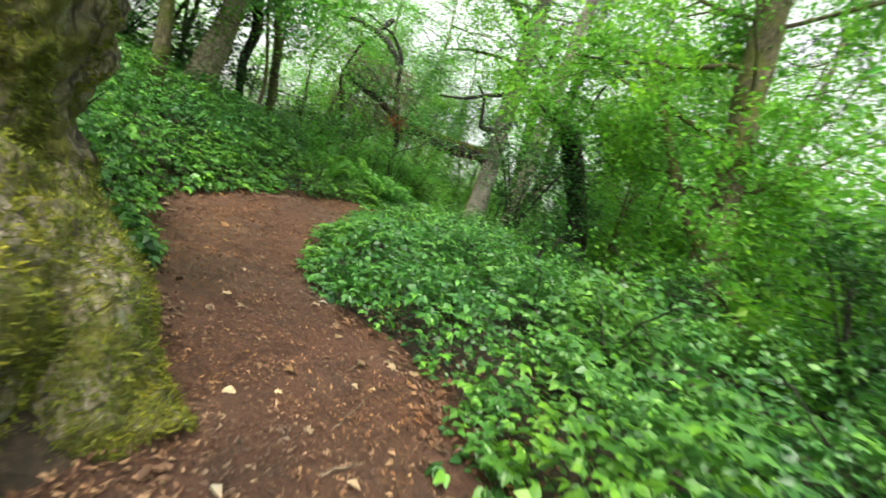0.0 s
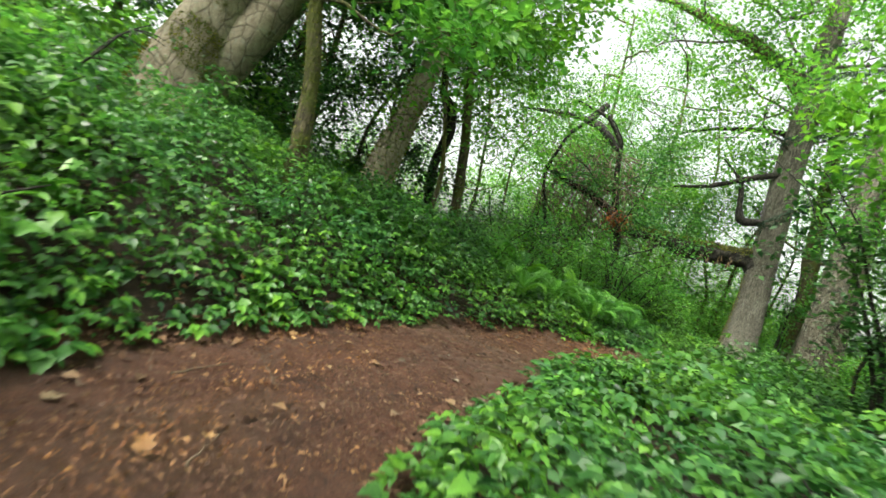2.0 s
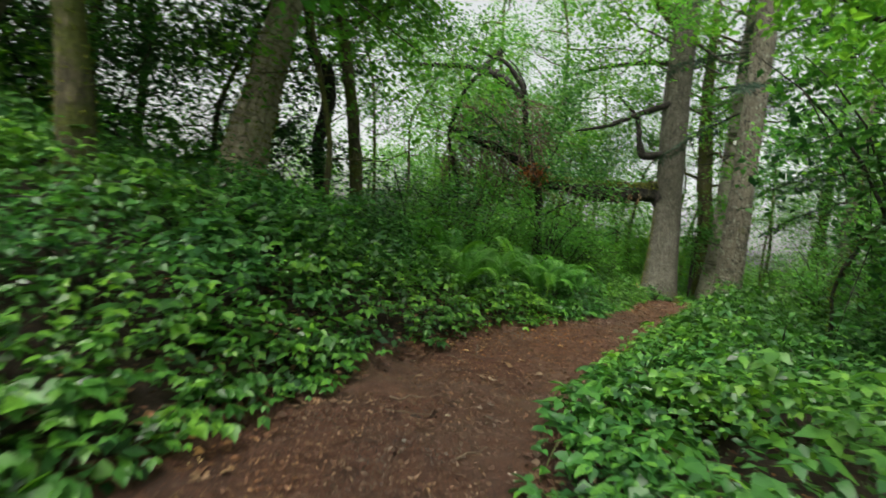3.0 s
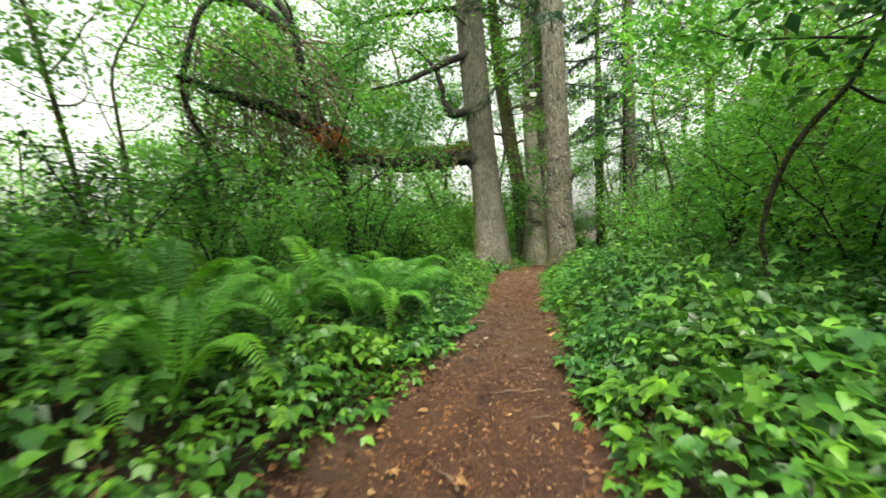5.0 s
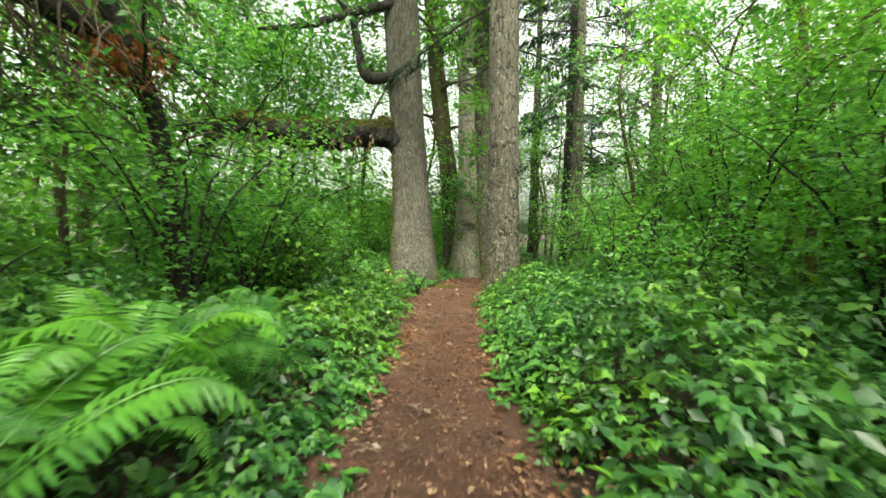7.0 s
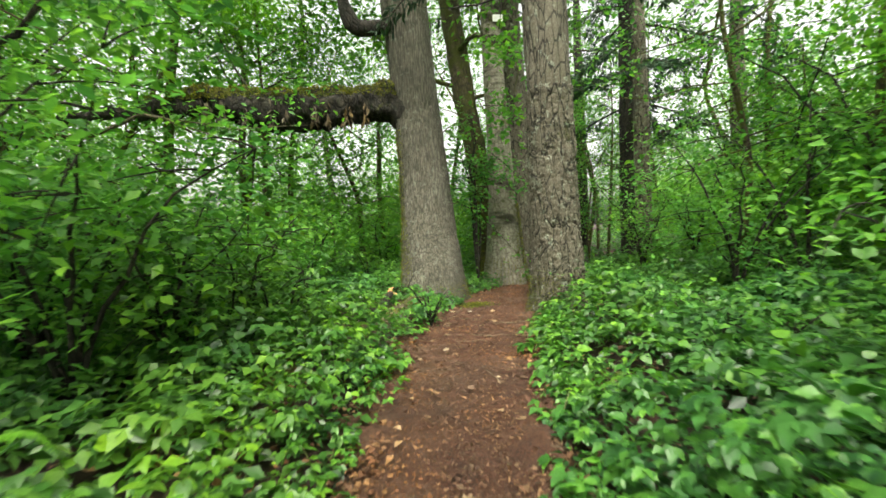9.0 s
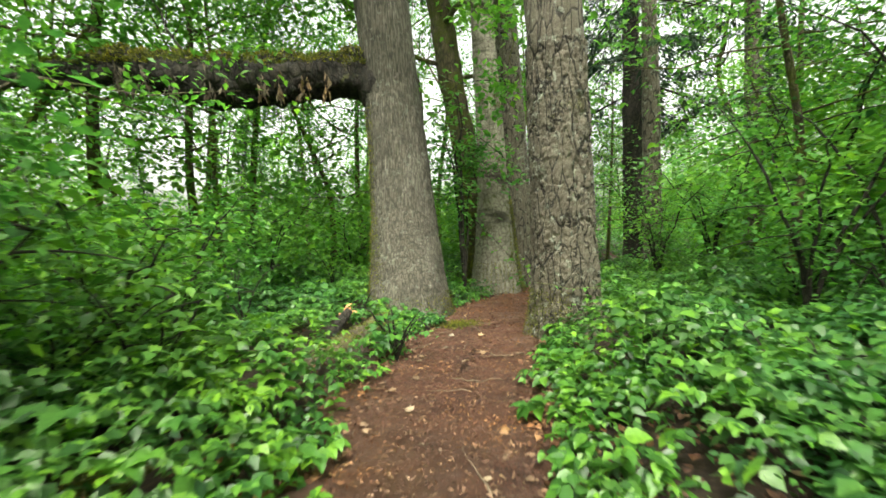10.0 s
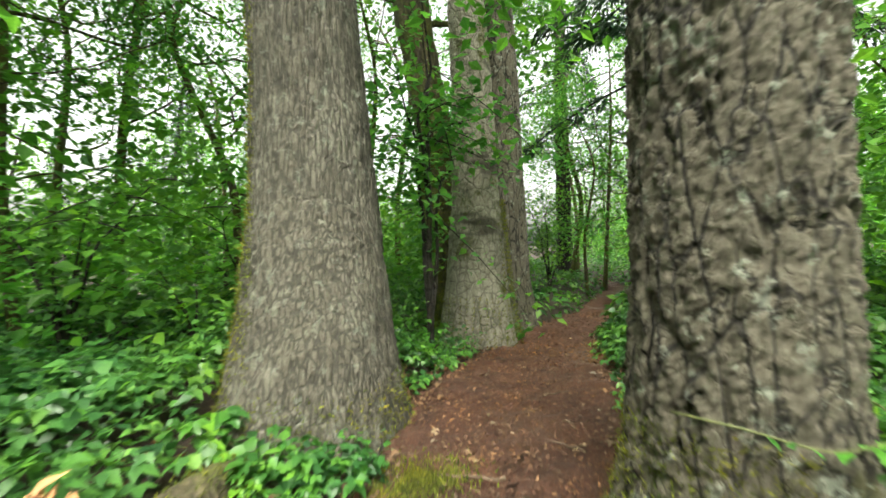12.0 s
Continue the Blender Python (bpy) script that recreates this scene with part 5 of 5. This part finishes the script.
def build_ferns():
    rng = np.random.default_rng(81)
    meshes = [frond_mesh(k, ln) for k, ln in enumerate((0.75, 0.88, 1.0, 0.62))]
    for x, y, n, s in FERNS:
        base = (x, y, gz(x, y) + 0.22)
        ob = thing("fern", base, "sword fern with long arching green fronds beside the path", "fern", "ferns beside the path")
        for k in range(n):
            a = 360 * k / n + rng.uniform(-12, 12)
            sc = s * rng.uniform(0.75, 1.1)
            m = pose(0, 0, 0, 0, 0, a) @ pose(0, 0, 0, rng.uniform(-12, 26), rng.uniform(-14, 14), 0) @ Matrix.Scale(sc, 4)
            piece("frond", meshes[rng.integers(0, 4)], ob, "", m)


build_ferns()


# ---- single plants at the path edge ----
def one_leaf(shape, seed):
    rng = np.random.default_rng(seed)
    v, f = leaves(np.zeros((1, 3)), np.array([[0, 1.0, -0.2]]), np.array([[0, 0.1, 1.0]]), np.ones(1), shape)
    return mesh_from("leaf", v + rng.normal(0, 0.015, v.shape), f, M["bramble_piece"], False)


def build_edge_plants():
    rng = np.random.default_rng(91)
    shapes = [one_leaf(s, k) for k, s in enumerate(("toothed", "toothed", "lobed", "ovate"))]
    for k in range(84):
        y = 1.6 + 19.5 * ((k // 2 + rng.uniform(0, 1)) / 42)
        l, r = edges(y)
        x = float(l) - rng.uniform(0.0, 0.22) if k % 2 else float(r) + rng.uniform(0.0, 0.22)
        if any((x - a) ** 2 + (y - b) ** 2 < (c + 0.05) ** 2 for a, b, c in TRUNKS):
            continue
        if y < 2.4 or (k % 2 == 0 and y > 19) or y > 20.5:
            continue
        base = (x, y, gz(x, y) - 0.01)
        ob = thing("bramble_plant", base, "small bramble plant with bright green leaves at the path edge", "plant", "bramble plants along the path")
        h = rng.uniform(0.10, 0.26)
        a = rng.uniform(-1.2, 1.2) + (np.pi if k % 2 else 0)
        t = np.linspace(0, 1, 6)
        ln = rng.uniform(0.08, 0.26)
        pts = np.stack([np.cos(a) * ln * t, np.sin(a) * ln * t, h * np.sin(t * 2.2)], 1)
        v, f = tube(pts, np.linspace(0.004, 0.002, 6), 5)
        piece("stem", mesh_from("stem", v, clean(f), M["stem"]), ob)
        for _ in range(rng.integers(6, 11)):
            i = rng.integers(1, 6)
            m = Matrix.Translation(pts[i]) @ pose(0, 0, 0, rng.uniform(-30, 15), rng.uniform(-20, 20), rng.uniform(0, 360)) @ Matrix.Scale(rng.uniform(0.05, 0.095), 4)
            piece("leaf", shapes[rng.integers(0, 4)], ob, "", m)


build_edge_plants()


# ---- fallen wood ----
def log_thing(name, label, pts, rad, bark, seed, moss=0, broken=True, seg=36, rings=70):
    rng = np.random.default_rng(seed)
    base = np.array(pts[0], float)
    p, r = bend(pts, rad, rings)
    v, f = tube(p, r, seg, lumps(rad[0] * 0.28, 6, seed))
    ob = thing(name, base, label, "log")
    piece("bark", mesh_from("bark", v - base, clean(f), bark), ob)
    if broken:
        d = unit((p[-1] - p[-2])[None])[0]
        n = 16
        at = p[-1] + rng.normal(0, r[-1] * 0.55, (n, 3)) - d * 0.03
        tips, turns, sizes = d + rng.normal(0, 0.22, (n, 3)), rng.normal(0, 1, (n, 3)), rng.uniform(0.04, 0.12, n)
        for k in range(n):
            sv, sf = leaves(at[k:k + 1], tips[k:k + 1], turns[k:k + 1], sizes[k:k + 1], "ovate", 0.7)
            piece("splinter", mesh_from("splinter", sv - base, sf, M["splinter"], False), ob, "torn orange splinter")
    if moss:
        mv, mf = moss_tufts(rng, v, moss, 0.025, lambda a: a[:, 2] > np.median(a[:, 2]) - 0.12)
        piece("moss", mesh_from("moss", mv - base, mf, M["moss"], False), ob, "moss along the top")
    return ob


log_thing("fallen_log", "rotting mossy log leaning against the large tree", [(-0.1, 19.0, 0.32), (0.35, 19.6, 0.42), (0.72, 20.2, 0.47), (1.05, 20.75, 0.50), (1.27, 21.2, 0.52)], [0.15, 0.15, 0.14, 0.125, 0.10], M["mossbark"], 1, 4500)
log_thing("fallen_log", "mossy rotten log hidden in the undergrowth", [(-0.95, 16.9, 0.42), (-0.6, 17.6, 0.42), (-0.3, 18.3, 0.40), (-0.1, 18.9, 0.42)], [0.14, 0.16, 0.15, 0.12], M["mossbark"], 2, 3500)
log_thing("broken_branch", "broken bare branch with a torn end beside the large tree", [(0.3, 20.05, 0.38), (0.6, 20.4, 0.58), (0.78, 20.75, 0.74)], [0.06, 0.065, 0.055], M["darkbark"], 3, 0, True, 18, 40)
log_thing("fallen_branch", "mossy fallen branch across the ferns", [(-3.0, 14.2, 0.62), (-2.0, 14.6, 0.76), (-1.1, 15.2, 0.62)], [0.07, 0.09, 0.05], M["darkbark"], 4, 4000, False, 18, 40)


def build_moss_patch():
    rng = np.random.default_rng(5)
    n = 2600
    x, y = rng.normal(2.15, 0.13, n), rng.normal(21.1, 0.10, n)
    at = np.stack([x, y, ground_z(x, y) + 0.03], 1)
    v, f = leaves(at, rng.normal(0, 0.5, (n, 3)) + (0, 0, 0.8), rng.normal(0, 1, (n, 3)), rng.uniform(0.02, 0.05, n), "blade", 3)
    tagged(new("moss_patch", mesh_from("moss_patch", v, f, M["moss"], False)), "yellow-green moss cushion on the soil beside the tree", "moss", kind="stuff")


build_moss_patch()


# ---- litter on the path ----
def path_z(x, y):
    return gz(x, y) + 0.03


def build_litter():
    rng = np.random.default_rng(101)
    shapes = []
    for k, s in enumerate(("lobed", "lobed", "ovate", "toothed")):
        v, f = leaves(np.zeros((1, 3)), np.array([[0, 1.0, 0.0]]), np.array([[0, 0.0, 1.0]]), np.ones(1), s)
        v[:, 2] += 0.25 * v[:, 0] ** 2 + rng.normal(0, 0.04, len(v)) + 0.08
        shapes.append(mesh_from("dead_leaf", v, f, M["deadleaf"], False))
    for k in range(300):
        y = rng.uniform(0.8, 25)
        l, r = edges(y)
        u = rng.beta(0.55, 0.55)
        x = float(l + (r - l) * u)
        if any((x - a) ** 2 + (y - b) ** 2 < c * c for a, b, c in TRUNKS):
            continue
        m = pose(x, y, path_z(x, y) + 0.012, rng.normal(0, 9), rng.normal(0, 9), rng.uniform(0, 360)) @ Matrix.Scale(rng.uniform(0.035, 0.095), 4)
        single("dead_leaf", shapes[rng.integers(0, 4)], (0, 0, 0), "curled tan dead leaf lying on the path", "leaf", "dead leaves on the path", m=m)
    n = 105000
    y = 0.3 + 26 * rng.uniform(0, 1, n) ** 1.15
    l, r = edges(y)
    x = l + (r - l) * (rng.beta(0.8, 0.8, n) * 1.2 - 0.1)
    at = np.stack([x, y, ground_z(x, y) + 0.033 + rng.uniform(0, 0.01, n)], 1)
    v, f = leaves(at, np.stack([rng.normal(0, 1, n), rng.normal(0, 1, n), rng.normal(0.15, 0.3, n)], 1), rng.normal(0, 0.45, (n, 3)) + (0, 0, 1), rng.uniform(0.012, 0.046, n) * rng.uniform(0.4, 1.15, n), "flake", 0.7)
    tagged(new("leaf_litter", mesh_from("leaf_litter", v, f, M["litter"], False)), "brown crumbs of bark, needles and leaves on the path", "leaf litter", kind="stuff")
    n = 15000
    y = rng.uniform(0.4, 25.5, n)
    l, r = edges(y)
    side = rng.uniform(0, 1, n) < 0.5
    off = rng.exponential(0.7, n) - 0.12
    x = np.where(side, l - off, r + off)
    bare = np.ones(n, bool)
    for a, b, c in TRUNKS:
        bare &= (x - a) ** 2 + (y - b) ** 2 > c * c
    x, y = x[bare], y[bare]
    n = len(x)
    at = np.stack([x, y, ground_z(x, y) + 0.045], 1)
    v, f = leaves(at, np.stack([rng.normal(0, 1, n), rng.normal(0, 1, n), rng.normal(0.1, 0.2, n)], 1), rng.normal(0, 0.3, (n, 3)) + (0, 0, 1), rng.uniform(0.025, 0.07, n), "simple", 1.3)
    tagged(new("edge_litter", mesh_from("edge_litter", v, f, M["litter"], False)), "brown dead leaves lying along the path edges and under the plants", "leaf litter", kind="stuff")
    for k in range(60):
        y = rng.uniform(1.2, 24)
        l, r = edges(y)
        x = float(l + (r - l) * rng.beta(0.6, 0.6))
        a, ln = rng.uniform(0, np.pi), rng.uniform(0.12, 0.45)
        t = np.linspace(-0.5, 0.5, 7)
        px, py = x + np.cos(a) * ln * t, y + np.sin(a) * ln * t
        pts = np.stack([px, py, ground_z(px, py) + 0.042], 1) + rng.normal(0, 0.006, (7, 3))
        c = pts.mean(0)
        v, f = tube(pts - c, np.linspace(0.007, 0.003, 7) * rng.uniform(0.6, 1.6), 6)
        single("twig", mesh_from("twig", v, clean(f), M["twig"]), c, "thin brown twig lying on the path", "twig", "twigs on the path")


build_litter()


# ---- small things on the trunks ----
def build_small_things():
    rng = np.random.default_rng(111)
    bm = bmesh.new()
    bmesh.ops.create_cube(bm, size=1.0, matrix=Matrix.Diagonal((0.24, 0.012, 0.16, 1)))
    bmesh.ops.bevel(bm, geom=bm.edges[:], offset=0.004, segments=1, affect="EDGES")
    me = bpy.data.meshes.new("trail_sign")
    bm.to_mesh(me)
    bm.free()
    me.materials.append(M["tag"])
    single("trail_sign", me, (0, 0, 0), "small blank white sign nailed high on the grey trunk", "sign", m=pose(*TAG_AT, 0, 0, -10))
    t = np.linspace(0, 1, 22)
    px = 2.76 + 0.95 * t
    py = 20.2 - np.sqrt(np.maximum(0.19 - (px - 3.19) ** 2, 0.012))
    pts = np.stack([px, py, 1.03 - 0.05 * np.sin(t * 2.8) + 0.01 * np.sin(t * 17)], 1)
    v, f = tube(pts - pts[0], np.full(22, 0.0035), 5)
    ob = thing("bramble_runner", pts[0], "thin green bramble runner trailing across the fir trunk", "plant")
    piece("stem", mesh_from("stem", v, clean(f), M["stem"]), ob)
    leaf = one_leaf("toothed", 7)
    for k in range(3, 22):
        if rng.uniform() < 0.75:
            m = Matrix.Translation(pts[k] - pts[0]) @ pose(0, 0, 0, rng.uniform(-40, 20), rng.uniform(-30, 30), rng.uniform(90, 270)) @ Matrix.Scale(rng.uniform(0.03, 0.06), 4)
            piece("leaf", leaf, ob, "", m)


TAG_AT = (3.95, 24.50, 6.68)
build_small_things()
